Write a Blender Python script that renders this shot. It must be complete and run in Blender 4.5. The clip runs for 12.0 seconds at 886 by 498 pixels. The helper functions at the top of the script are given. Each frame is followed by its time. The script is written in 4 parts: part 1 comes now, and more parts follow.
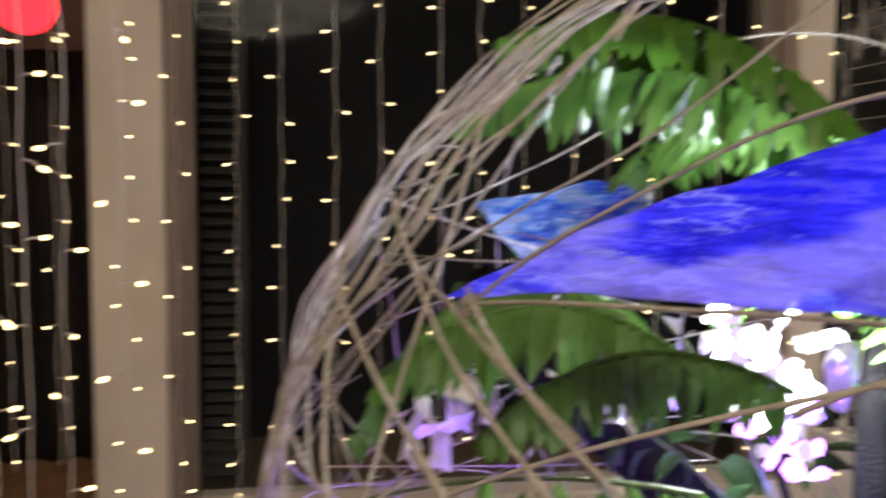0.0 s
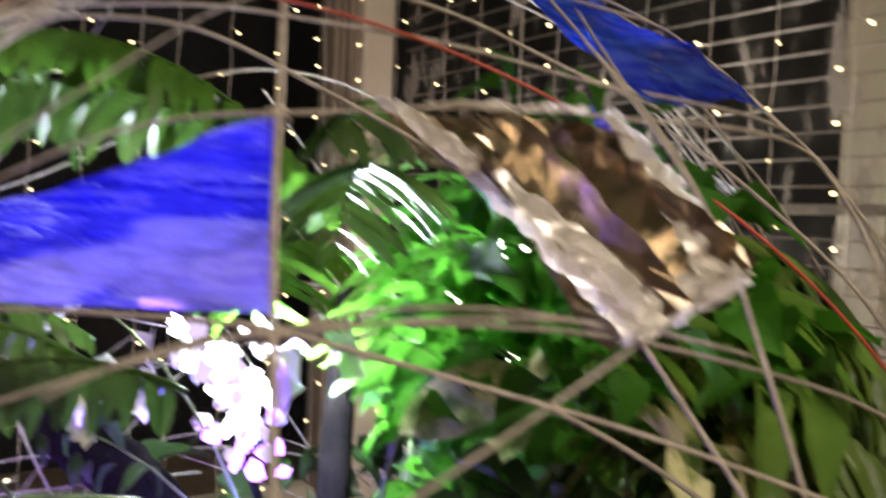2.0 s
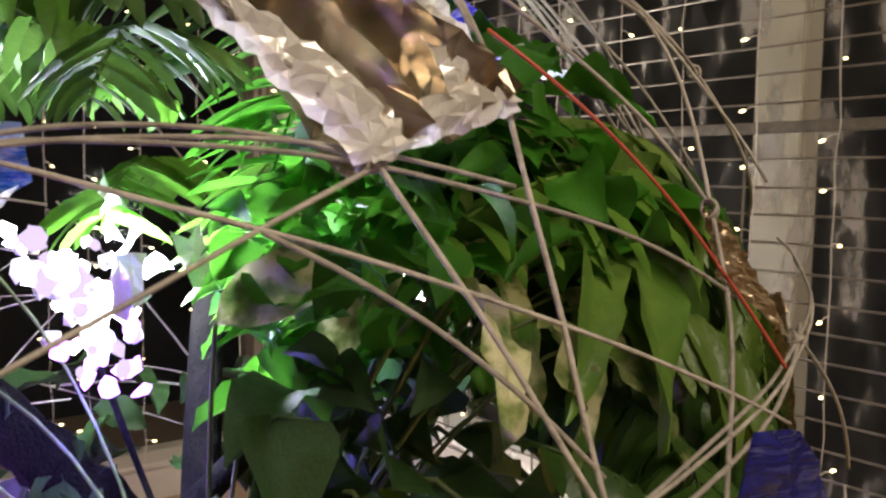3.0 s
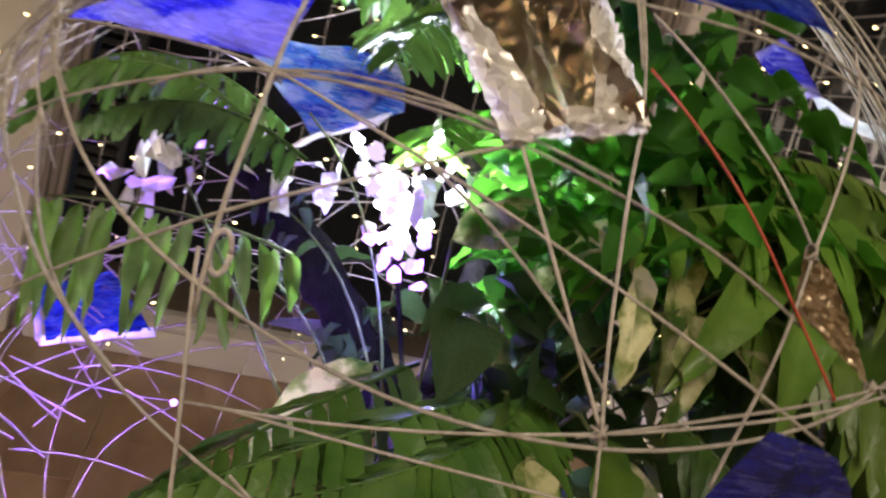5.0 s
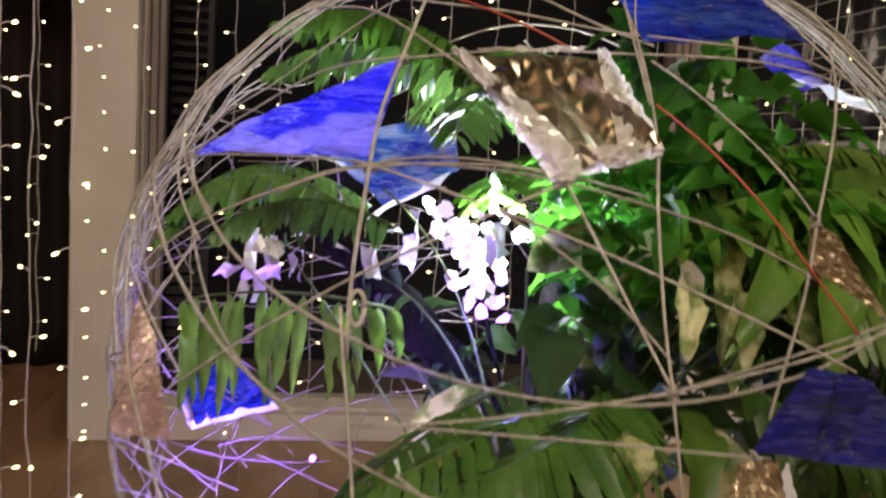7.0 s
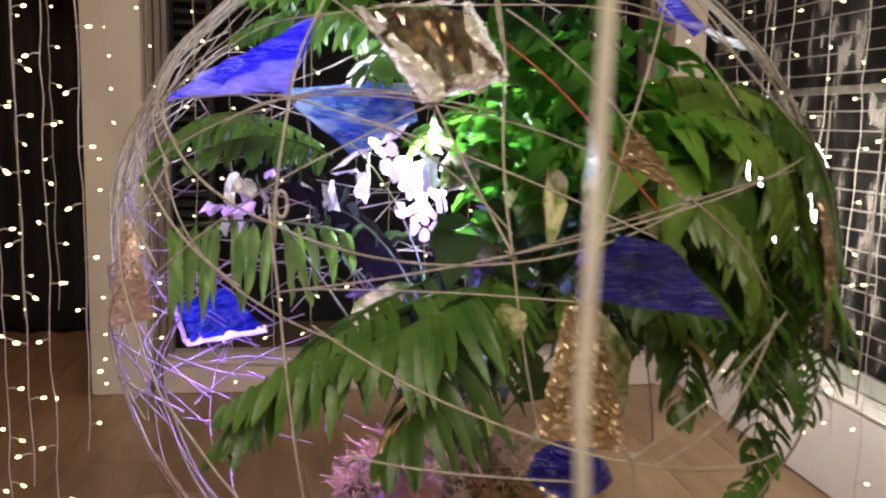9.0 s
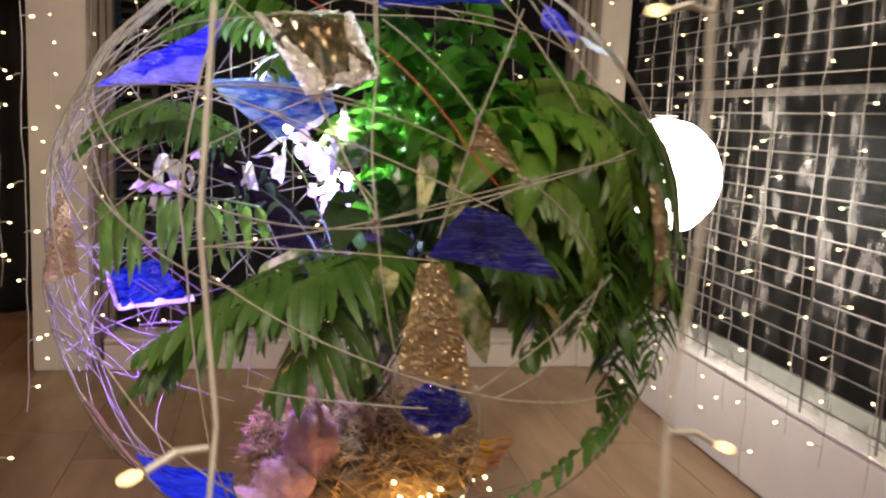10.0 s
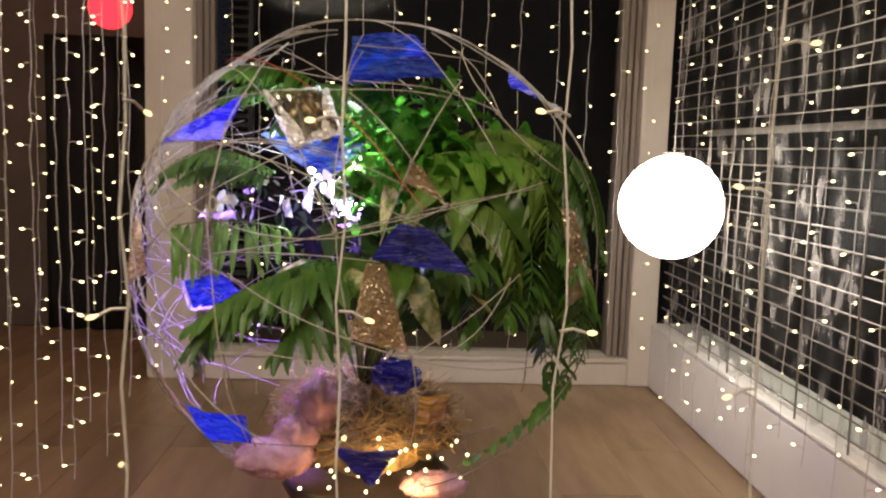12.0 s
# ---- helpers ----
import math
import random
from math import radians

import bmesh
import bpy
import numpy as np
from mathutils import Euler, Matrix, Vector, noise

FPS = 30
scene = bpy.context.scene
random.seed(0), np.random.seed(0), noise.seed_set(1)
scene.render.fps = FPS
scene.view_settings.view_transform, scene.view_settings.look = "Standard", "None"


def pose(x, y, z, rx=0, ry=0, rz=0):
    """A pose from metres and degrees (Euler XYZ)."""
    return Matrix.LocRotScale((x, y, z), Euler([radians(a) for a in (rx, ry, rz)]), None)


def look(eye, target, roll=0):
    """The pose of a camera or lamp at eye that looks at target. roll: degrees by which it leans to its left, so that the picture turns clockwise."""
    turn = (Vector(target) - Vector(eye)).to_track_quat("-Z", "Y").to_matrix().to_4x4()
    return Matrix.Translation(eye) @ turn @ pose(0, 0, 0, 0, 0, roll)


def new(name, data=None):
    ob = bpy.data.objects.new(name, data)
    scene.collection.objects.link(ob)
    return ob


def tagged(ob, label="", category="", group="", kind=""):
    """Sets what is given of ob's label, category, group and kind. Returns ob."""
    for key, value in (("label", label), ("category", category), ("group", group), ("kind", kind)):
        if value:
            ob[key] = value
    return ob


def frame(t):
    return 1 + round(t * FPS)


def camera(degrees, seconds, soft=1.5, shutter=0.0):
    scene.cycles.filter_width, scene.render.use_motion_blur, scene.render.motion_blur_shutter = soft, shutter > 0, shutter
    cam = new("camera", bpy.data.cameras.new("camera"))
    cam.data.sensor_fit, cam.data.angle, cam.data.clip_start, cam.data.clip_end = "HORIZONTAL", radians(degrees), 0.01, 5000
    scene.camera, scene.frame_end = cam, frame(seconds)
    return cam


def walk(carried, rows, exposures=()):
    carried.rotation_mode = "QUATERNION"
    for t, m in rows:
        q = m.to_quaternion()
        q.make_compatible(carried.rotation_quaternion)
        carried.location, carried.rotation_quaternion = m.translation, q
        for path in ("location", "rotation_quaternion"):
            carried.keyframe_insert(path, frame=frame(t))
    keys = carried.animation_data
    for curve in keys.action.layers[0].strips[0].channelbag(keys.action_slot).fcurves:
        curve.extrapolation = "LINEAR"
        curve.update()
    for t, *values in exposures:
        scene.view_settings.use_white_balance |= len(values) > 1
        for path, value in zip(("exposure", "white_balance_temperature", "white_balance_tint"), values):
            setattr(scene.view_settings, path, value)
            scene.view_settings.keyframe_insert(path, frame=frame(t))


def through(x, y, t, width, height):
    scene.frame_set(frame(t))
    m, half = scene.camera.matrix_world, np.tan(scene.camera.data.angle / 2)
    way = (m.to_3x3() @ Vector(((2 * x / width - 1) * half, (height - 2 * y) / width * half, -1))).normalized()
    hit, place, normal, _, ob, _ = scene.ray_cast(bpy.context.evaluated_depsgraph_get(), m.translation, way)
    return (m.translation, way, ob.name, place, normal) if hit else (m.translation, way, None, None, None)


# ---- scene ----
cam = camera(54.97, 12.0, soft=2.2, shutter=0.7)
EXPOSURES = ((0.0, 0.44), (6.5, 0.50), (9.5, 0.62), (12.0, 0.57))
walk(cam, [
    (0.0, look((-0.3360, -0.4165, 0.8005), (-0.1702, 0.5669, 0.7270), 0.37)),
    (0.5, look((-0.3357, -0.4099, 0.8103), (0.0190, 0.5234, 0.7543), 2.00)),
    (1.0, look((-0.3276, -0.4359, 0.8192), (0.1847, 0.4222, 0.7856), 2.25)),
    (1.5, look((-0.2957, -0.4551, 0.8176), (0.2562, 0.3787, 0.8088), 2.77)),
    (2.0, look((-0.2681, -0.4733, 0.7974), (0.3127, 0.3402, 0.7676), 2.50)),
    (2.5, look((-0.2298, -0.4810, 0.7736), (0.4148, 0.2795, 0.6956), 0.56)),
    (4.5, look((-0.1861, -0.5878, 0.7544), (0.1586, 0.3445, 0.6448), 9.26)),
    (5.0, look((-0.1813, -0.6279, 0.7713), (0.0663, 0.3281, 0.6134), 15.27)),
    (5.5, look((-0.1777, -0.6506, 0.7855), (0.0424, 0.3162, 0.6556), 16.28)),
    (6.0, look((-0.1828, -0.6691, 0.7918), (0.0616, 0.2978, 0.7181), 10.24)),
    (6.5, look((-0.1964, -0.6847, 0.7909), (0.0810, 0.2734, 0.7195), 4.19)),
    (7.0, look((-0.2099, -0.7236, 0.7784), (-0.0459, 0.2561, 0.6629), 3.65)),
    (9.0, look((-0.1538, -0.8814, 0.7533), (-0.0124, 0.0976, 0.6069), 1.49)),
    (9.5, look((-0.1347, -0.9416, 0.7514), (0.0400, 0.0320, 0.6045), 2.61)),
    (10.0, look((-0.1098, -1.0170, 0.7530), (0.0829, -0.0475, 0.6015), 2.88)),
    (10.5, look((-0.0845, -1.0866, 0.7613), (0.1073, -0.1162, 0.6140), 2.09)),
    (11.0, look((-0.0347, -1.1572, 0.7733), (0.1335, -0.1793, 0.6497), 2.76)),
    (11.5, look((0.0257, -1.2304, 0.7600), (0.1106, -0.2403, 0.6479), 2.73)),
    (12.0, look((0.0372, -1.3197, 0.7669), (0.0923, -0.3278, 0.6532), 1.87)),
], EXPOSURES)


# ---- light: a dim room at night, a paper lantern, fairy lights, a blue-white lamp among the plants ----
world = bpy.data.worlds.new("night_room")
scene.world = world
world.use_nodes = True
world.node_tree.nodes["Background"].inputs[0].default_value = (0.045, 0.05, 0.07, 1)
world.node_tree.nodes["Background"].inputs[1].default_value = 0.12

CZ, R = 0.597, 0.36            # the wire ball's centre height and radius
CEN = Vector((0, 0, CZ))
BACK, RIGHT = 1.447, 0.8956      # the back window wall and the right window wall


def lamp(name, kind, at, watts, colour, size=0.05, target=None):
    data = bpy.data.lights.new(name, kind)
    data.energy, data.color = watts, colour
    if kind == "AREA":
        data.shape, data.size = "DISK", size
    else:
        data.shadow_soft_size = size
    ob = new(name, data)
    ob.matrix_world = look(at, target) if target else pose(*at)
    return ob


# two unseen lamps, added to fill the room, the ball and the next bay
lamp("room_fill", "AREA", (-0.45, -1.95, 2.35), 56, (1.0, 0.85, 0.67), 1.7, (0.0, -0.3, 0.3))
lamp("room_fill", "AREA", (-2.2, -0.6, 2.5), 1.2, (1.0, 0.84, 0.66), 0.5, (-1.4, 1.0, 0.0))
lamp("plant_lamp", "POINT", (-0.035, 0.040, 0.715), 6.4, (0.80, 0.88, 1.0), 0.015)
lamp("violet_led", "POINT", (-0.19, 0.09, 0.47), 3.0, (0.33, 0.14, 1.0), 0.012)
lamp("violet_glow", "POINT", (-0.045, 0.03, 0.628), 1.0, (0.18, 0.14, 1.0), 0.015)
lamp("warm_led", "POINT", (0.05, -0.20, 0.315), 0.7, (1.0, 0.62, 0.18), 0.02)


# ---- materials ----
def material(name):
    m = bpy.data.materials.new(name)
    m.use_nodes = True
    nt = m.node_tree
    return m, nt, nt.nodes["Principled BSDF"], nt.nodes["Material Output"]


def noise_node(nt, scale, detail=4.0, stretch=(1, 1, 1), rough=0.55, coords="Object"):
    tc, mp, nz = (nt.nodes.new(k) for k in ("ShaderNodeTexCoord", "ShaderNodeMapping", "ShaderNodeTexNoise"))
    mp.inputs["Scale"].default_value = stretch
    nz.inputs["Scale"].default_value, nz.inputs["Detail"].default_value, nz.inputs["Roughness"].default_value = scale, detail, rough
    nt.links.new(tc.outputs[coords], mp.inputs[0])
    nt.links.new(mp.outputs[0], nz.inputs["Vector"])
    return nz.outputs["Fac"]


def ramp(nt, fac, stops):
    r = nt.nodes.new("ShaderNodeValToRGB")
    el = r.color_ramp.elements
    el[0].position, el[0].color = stops[0][0], (*stops[0][1], 1)
    el[1].position, el[1].color = stops[-1][0], (*stops[-1][1], 1)
    for p, c in stops[1:-1]:
        el.new(p).color = (*c, 1)
    nt.links.new(fac, r.inputs[0])
    return r.outputs[0]


def bump(nt, bsdf, fac, strength, distance=0.002):
    b = nt.nodes.new("ShaderNodeBump")
    b.inputs["Strength"].default_value, b.inputs["Distance"].default_value = strength, distance
    nt.links.new(fac, b.inputs["Height"])
    nt.links.new(b.outputs[0], bsdf.inputs["Normal"])


def jitter(nt, colour, amount=0.3):
    """Vary a colour's brightness from piece to piece."""
    info, mr, mix = nt.nodes.new("ShaderNodeObjectInfo"), nt.nodes.new("ShaderNodeMapRange"), nt.nodes.new("ShaderNodeVectorMath")
    mr.inputs["To Min"].default_value, mr.inputs["To Max"].default_value = 1 - amount, 1 + amount
    mix.operation = "SCALE"
    nt.links.new(info.outputs["Random"], mr.inputs["Value"])
    nt.links.new(colour, mix.inputs[0])
    nt.links.new(mr.outputs[0], mix.inputs["Scale"])
    return mix.outputs[0]


def plain(name, stops, scale, rough=0.6, metal=0.0, stretch=(1, 1, 1), relief=0.2, depth=0.002, vary=0.0, fine=6.0):
    m, nt, b, o = material(name)
    c = ramp(nt, noise_node(nt, scale, 5, stretch), stops)
    if vary:
        c = jitter(nt, c, vary)
    nt.links.new(c, b.inputs["Base Color"])
    b.inputs["Roughness"].default_value, b.inputs["Metallic"].default_value = rough, metal
    if relief:
        bump(nt, b, noise_node(nt, scale * fine, 5, stretch), relief, depth)
    return m


def leaf_material(name, dark, light, gloss=0.38, through=0.35, streak=40, pale=None):
    """Green blade with veins and blotches that lets some light through."""
    m, nt, b, o = material(name)
    stops = [(0.3, dark), (0.7, light)] if pale is None else [(0.36, dark), (0.47, light), (0.56, pale)]
    c = jitter(nt, ramp(nt, noise_node(nt, streak, 5, (1, 1, 1)), stops), 0.35)
    nt.links.new(c, b.inputs["Base Color"])
    b.inputs["Roughness"].default_value = gloss
    b.inputs["Specular IOR Level"].default_value = 0.42
    bump(nt, b, noise_node(nt, streak * 5, 3), 0.4, 0.002)
    tr, mx = nt.nodes.new("ShaderNodeBsdfTranslucent"), nt.nodes.new("ShaderNodeMixShader")
    mx.inputs[0].default_value = through
    nt.links.new(c, tr.inputs[0])
    nt.links.new(b.outputs[0], mx.inputs[1])
    nt.links.new(tr.outputs[0], mx.inputs[2])
    nt.links.new(mx.outputs[0], o.inputs[0])
    return m


def film_material(name, deep, light, through=0.5, rough=0.10, scale=8, clear=0.45, frost=False, tint=None):
    """Crinkled coloured film: drawn-out streaks over soft patches, painted highlights, a hard gloss on top, tinted
    light passes.
    """
    m, nt, b, o = material(name)
    mid = tuple(0.5 * a + 0.5 * b for a, b in zip(deep, light))
    # pale is painted highlight, in the streaks and in some patches
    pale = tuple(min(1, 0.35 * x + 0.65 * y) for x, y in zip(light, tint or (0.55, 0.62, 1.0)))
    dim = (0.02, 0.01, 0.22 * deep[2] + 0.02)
    glint = tuple(min(1, 0.25 * x + 0.72) for x in light)
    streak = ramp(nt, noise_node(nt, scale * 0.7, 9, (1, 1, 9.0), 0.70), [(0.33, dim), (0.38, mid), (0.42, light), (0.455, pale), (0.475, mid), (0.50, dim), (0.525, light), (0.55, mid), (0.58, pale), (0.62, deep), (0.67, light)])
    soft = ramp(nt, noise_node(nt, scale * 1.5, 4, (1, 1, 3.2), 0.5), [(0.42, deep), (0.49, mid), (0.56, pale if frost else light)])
    cm = nt.nodes.new("ShaderNodeMix")
    cm.data_type = "RGBA"
    cm.inputs["Factor"].default_value = 0.6 if frost else 0.4
    nt.links.new(streak, cm.inputs["A"])
    nt.links.new(soft, cm.inputs["B"])
    # near-white glints painted into the colour as thin lines, gathered in patches
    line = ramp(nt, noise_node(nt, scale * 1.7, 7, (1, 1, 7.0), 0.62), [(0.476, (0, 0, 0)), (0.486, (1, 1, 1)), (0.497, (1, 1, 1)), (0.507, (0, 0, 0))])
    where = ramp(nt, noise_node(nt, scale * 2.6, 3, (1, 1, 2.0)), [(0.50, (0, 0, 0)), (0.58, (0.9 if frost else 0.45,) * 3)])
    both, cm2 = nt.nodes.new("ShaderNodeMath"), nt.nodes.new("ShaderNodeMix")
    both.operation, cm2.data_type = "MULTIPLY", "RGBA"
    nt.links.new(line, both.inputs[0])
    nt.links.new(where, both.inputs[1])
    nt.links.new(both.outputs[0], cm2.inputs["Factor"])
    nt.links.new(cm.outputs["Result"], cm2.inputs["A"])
    cm2.inputs["B"].default_value = (*glint, 1)
    c = cm2.outputs["Result"]
    nt.links.new(c, b.inputs["Base Color"])
    b.inputs["Roughness"].default_value = rough
    b.inputs["Specular IOR Level"].default_value = 0.9
    b.inputs["Coat Weight"].default_value, b.inputs["Coat Roughness"].default_value = 0.7, 0.06
    bump(nt, b, noise_node(nt, 34, 7, (1, 1, 3.0), 0.75), 1.0, 0.018)
    cb = nt.nodes.new("ShaderNodeBump")
    cb.inputs["Strength"].default_value, cb.inputs["Distance"].default_value = 1.0, 0.012
    nt.links.new(noise_node(nt, 75, 4, (1, 1, 2.0), 0.6), cb.inputs["Height"])
    nt.links.new(cb.outputs[0], b.inputs["Coat Normal"])
    tr, mx = nt.nodes.new("ShaderNodeBsdfTranslucent"), nt.nodes.new("ShaderNodeMixShader")
    mx.inputs[0].default_value = through
    nt.links.new(c, tr.inputs[0])
    nt.links.new(b.outputs[0], mx.inputs[1])
    nt.links.new(tr.outputs[0], mx.inputs[2])
    see, mx2 = nt.nodes.new("ShaderNodeBsdfTransparent"), nt.nodes.new("ShaderNodeMixShader")
    see.inputs[0].default_value = (0.22 + 0.4 * light[0], 0.22 + 0.4 * light[1], 1.0, 1)
    nt.links.new(ramp(nt, noise_node(nt, 14, 5, (1, 1, 4.0), 0.7), [(0.40, (0.04,) * 3), (0.62, (clear,) * 3)]), mx2.inputs[0])
    nt.links.new(mx.outputs[0], mx2.inputs[1])
    nt.links.new(see.outputs[0], mx2.inputs[2])
    nt.links.new(mx2.outputs[0], o.inputs[0])
    return m


def foil_material(name, a, b_, rough=0.2, relief=0.8, grain=55, metal=1.0):
    m, nt, b, o = material(name)
    nt.links.new(ramp(nt, noise_node(nt, 18, 5), [(0.35, a), (0.65, b_)]), b.inputs["Base Color"])
    b.inputs["Metallic"].default_value, b.inputs["Roughness"].default_value = metal, rough
    bump(nt, b, noise_node(nt, grain, 3), relief, 0.005)
    return m


def glow(name, colour, strength):
    m, nt, b, o = material(name)
    e = nt.nodes.new("ShaderNodeEmission")
    e.inputs[0].default_value, e.inputs[1].default_value = (*colour, 1), strength
    nt.links.new(e.outputs[0], o.inputs[0])
    return m


def glass_material(name, blotch=0.0):
    """A clear pane that reflects; a second value adds pale blotches and a painted haze of reflection."""
    m, nt, b, o = material(name)
    tr, gl, fr, mx = (nt.nodes.new("ShaderNode" + k) for k in ("BsdfTransparent", "BsdfGlossy", "Fresnel", "MixShader"))
    tr.inputs[0].default_value = (0.92, 0.94, 0.93, 1)
    gl.inputs["Roughness"].default_value = 0.25 if blotch else 0.05
    fr.inputs[0].default_value = 1.12
    if blotch:
        mx.inputs[0].default_value = 0.003
    else:
        nt.links.new(fr.outputs[0], mx.inputs[0])
    nt.links.new(tr.outputs[0], mx.inputs[1])
    nt.links.new(gl.outputs[0], mx.inputs[2])
    last = mx.outputs[0]
    if blotch:
        b.inputs["Base Color"].default_value = (0.40, 0.37, 0.34, 1)
        b.inputs["Roughness"].default_value = 0.7
        # blotches, longer upright than across, over a faint haze painted as room reflection
        big = noise_node(nt, 24, 4, (1, 1, 0.34), 0.55)
        f = ramp(nt, big, [(0.36, (0.006,) * 3), (0.50, (0.018,) * 3), (0.575, (0.06,) * 3), (0.65, (blotch,) * 3)])
        mx2 = nt.nodes.new("ShaderNodeMixShader")
        nt.links.new(f, mx2.inputs[0])
        nt.links.new(last, mx2.inputs[1])
        nt.links.new(b.outputs[0], mx2.inputs[2])
        last = mx2.outputs[0]
    nt.links.new(last, o.inputs[0])
    return m


M_PAINT = plain("cream_paint", [(0.3, (0.45, 0.39, 0.31)), (0.7, (0.54, 0.475, 0.385))], 6, 0.55, relief=0.12)
M_SKIRT = plain("white_paint", [(0.3, (0.70, 0.67, 0.62)), (0.7, (0.78, 0.75, 0.70))], 5, 0.5, relief=0.1)
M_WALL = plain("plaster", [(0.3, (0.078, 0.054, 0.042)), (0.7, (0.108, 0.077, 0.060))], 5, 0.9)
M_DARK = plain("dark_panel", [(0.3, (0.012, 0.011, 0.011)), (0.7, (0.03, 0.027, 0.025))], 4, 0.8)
M_NIGHT = plain("night_dark", [(0.3, (0.003, 0.003, 0.004)), (0.7, (0.008, 0.007, 0.007))], 3, 0.9, relief=0)
M_OAK = plain("oak_plank", [(0.25, (0.12, 0.070, 0.035)), (0.45, (0.22, 0.138, 0.074)), (0.75, (0.34, 0.228, 0.132))], 7, 0.34,
              stretch=(1.6, 0.28, 1), relief=0.15, vary=0.14)
M_GAP = plain("floor_gap", [(0.3, (0.12, 0.08, 0.05)), (0.7, (0.16, 0.11, 0.07))], 9, 0.9)
M_CORD = plain("paper_cord", [(0.3, (0.25, 0.22, 0.185)), (0.7, (0.44, 0.395, 0.34))], 160, 0.8, relief=0.6, vary=0.22, fine=3)
M_CORD_DARK = plain("dark_cord", [(0.3, (0.10, 0.085, 0.07)), (0.7, (0.19, 0.16, 0.13))], 160, 0.8, relief=0.6, fine=3)
M_RED = plain("red_wire", [(0.3, (0.32, 0.045, 0.025)), (0.7, (0.45, 0.08, 0.04))], 90, 0.5)
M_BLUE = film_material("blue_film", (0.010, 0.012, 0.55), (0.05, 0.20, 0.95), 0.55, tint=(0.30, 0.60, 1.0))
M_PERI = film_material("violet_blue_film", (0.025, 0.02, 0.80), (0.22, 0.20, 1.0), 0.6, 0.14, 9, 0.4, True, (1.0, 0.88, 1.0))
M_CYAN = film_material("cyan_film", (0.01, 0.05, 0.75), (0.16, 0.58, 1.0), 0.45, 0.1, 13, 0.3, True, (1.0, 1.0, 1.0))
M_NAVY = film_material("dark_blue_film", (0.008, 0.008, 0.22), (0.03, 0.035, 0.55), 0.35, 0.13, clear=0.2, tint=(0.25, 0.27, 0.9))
M_AMBER = film_material("amber_film", (0.45, 0.20, 0.02), (0.95, 0.60, 0.10), 0.5, clear=0.1)
# one champagne foil: browner middle, rim whitened to paint its highlights
M_GOLD = foil_material("champagne_foil", (0.52, 0.43, 0.33), (0.74, 0.66, 0.53), 0.15, 0.2, 24)
M_RIM = foil_material("highlit_foil_rim", (0.97, 0.94, 0.89), (0.99, 0.98, 0.96), 0.24, 0.5, 70, 0.35)
M_BRONZE = foil_material("bronze_foil", (0.56, 0.43, 0.27), (0.80, 0.67, 0.48), 0.32, 0.8, 90, 0.7)
M_SILVER = foil_material("silver_foil", (0.75, 0.75, 0.78), (0.92, 0.92, 0.95), 0.28, 1.0, 55, 0.4)
M_FERN = leaf_material("fern_green", (0.045, 0.14, 0.012), (0.11, 0.27, 0.028), 0.45, 0.4)
M_FERN_DARK = leaf_material("dark_fern_green", (0.036, 0.095, 0.014), (0.085, 0.165, 0.030), 0.38, 0.30)
M_BROAD = leaf_material("broad_leaf_green", (0.06, 0.13, 0.018), (0.13, 0.22, 0.04), 0.32, 0.28, 30)
M_IVY = leaf_material("ivy_green", (0.04, 0.19, 0.015), (0.11, 0.36, 0.03), 0.35, 0.5, 60)
M_PALE = leaf_material("variegated_leaf", (0.07, 0.15, 0.025), (0.26, 0.31, 0.10), 0.4, 0.35, 45, (0.62, 0.60, 0.32))
M_OLIVE = leaf_material("olive_fern", (0.075, 0.14, 0.02), (0.16, 0.24, 0.045), 0.36, 0.32)
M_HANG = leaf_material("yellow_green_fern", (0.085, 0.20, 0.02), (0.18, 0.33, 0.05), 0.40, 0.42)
# ivy leaf green darkened to stand in for shade inside the ball
M_SHADE = leaf_material("shaded_green_leaf", (0.014, 0.042, 0.010), (0.040, 0.085, 0.018), 0.5, 0.2)
M_BARK = plain("dark_bark", [(0.3, (0.003, 0.0028, 0.003)), (0.7, (0.012, 0.010, 0.009))], 60, 0.95, relief=0.9, depth=0.005)
M_BARK.node_tree.nodes["Principled BSDF"].inputs["Specular IOR Level"].default_value = 0.08
M_STEM = plain("green_stem", [(0.3, (0.05, 0.08, 0.02)), (0.7, (0.12, 0.15, 0.05))], 60, 0.6)
M_MOSS = plain("dry_moss", [(0.3, (0.10, 0.06, 0.035)), (0.5, (0.20, 0.13, 0.08)), (0.7, (0.30, 0.22, 0.14))], 55, 0.95, relief=1.0, depth=0.006)
M_STRAW = plain("straw_fibre", [(0.3, (0.22, 0.12, 0.045)), (0.7, (0.52, 0.33, 0.15))], 40, 0.85, relief=0.0)
M_WOOL = plain("pink_wool", [(0.3, (0.52, 0.25, 0.36)), (0.7, (0.72, 0.42, 0.52))], 70, 0.95, relief=1.0, depth=0.005)
M_CLAY = plain("clay_bowl", [(0.3, (0.16, 0.10, 0.06)), (0.7, (0.24, 0.16, 0.10))], 20, 0.8)
# brown wood, darkened further to paint the shade of the recess
M_CASING = plain("shaded_brown_wood", [(0.3, (0.13, 0.10, 0.075)), (0.7, (0.20, 0.16, 0.12))], 14, 0.6, stretch=(6, 6, 0.5))
M_SLAT = plain("grey_slat", [(0.3, (0.022, 0.019, 0.017)), (0.7, (0.042, 0.036, 0.031))], 20, 0.7)
M_WIRE = plain("clear_lead", [(0.3, (0.42, 0.38, 0.33)), (0.7, (0.55, 0.51, 0.45))], 90, 0.35, relief=0)
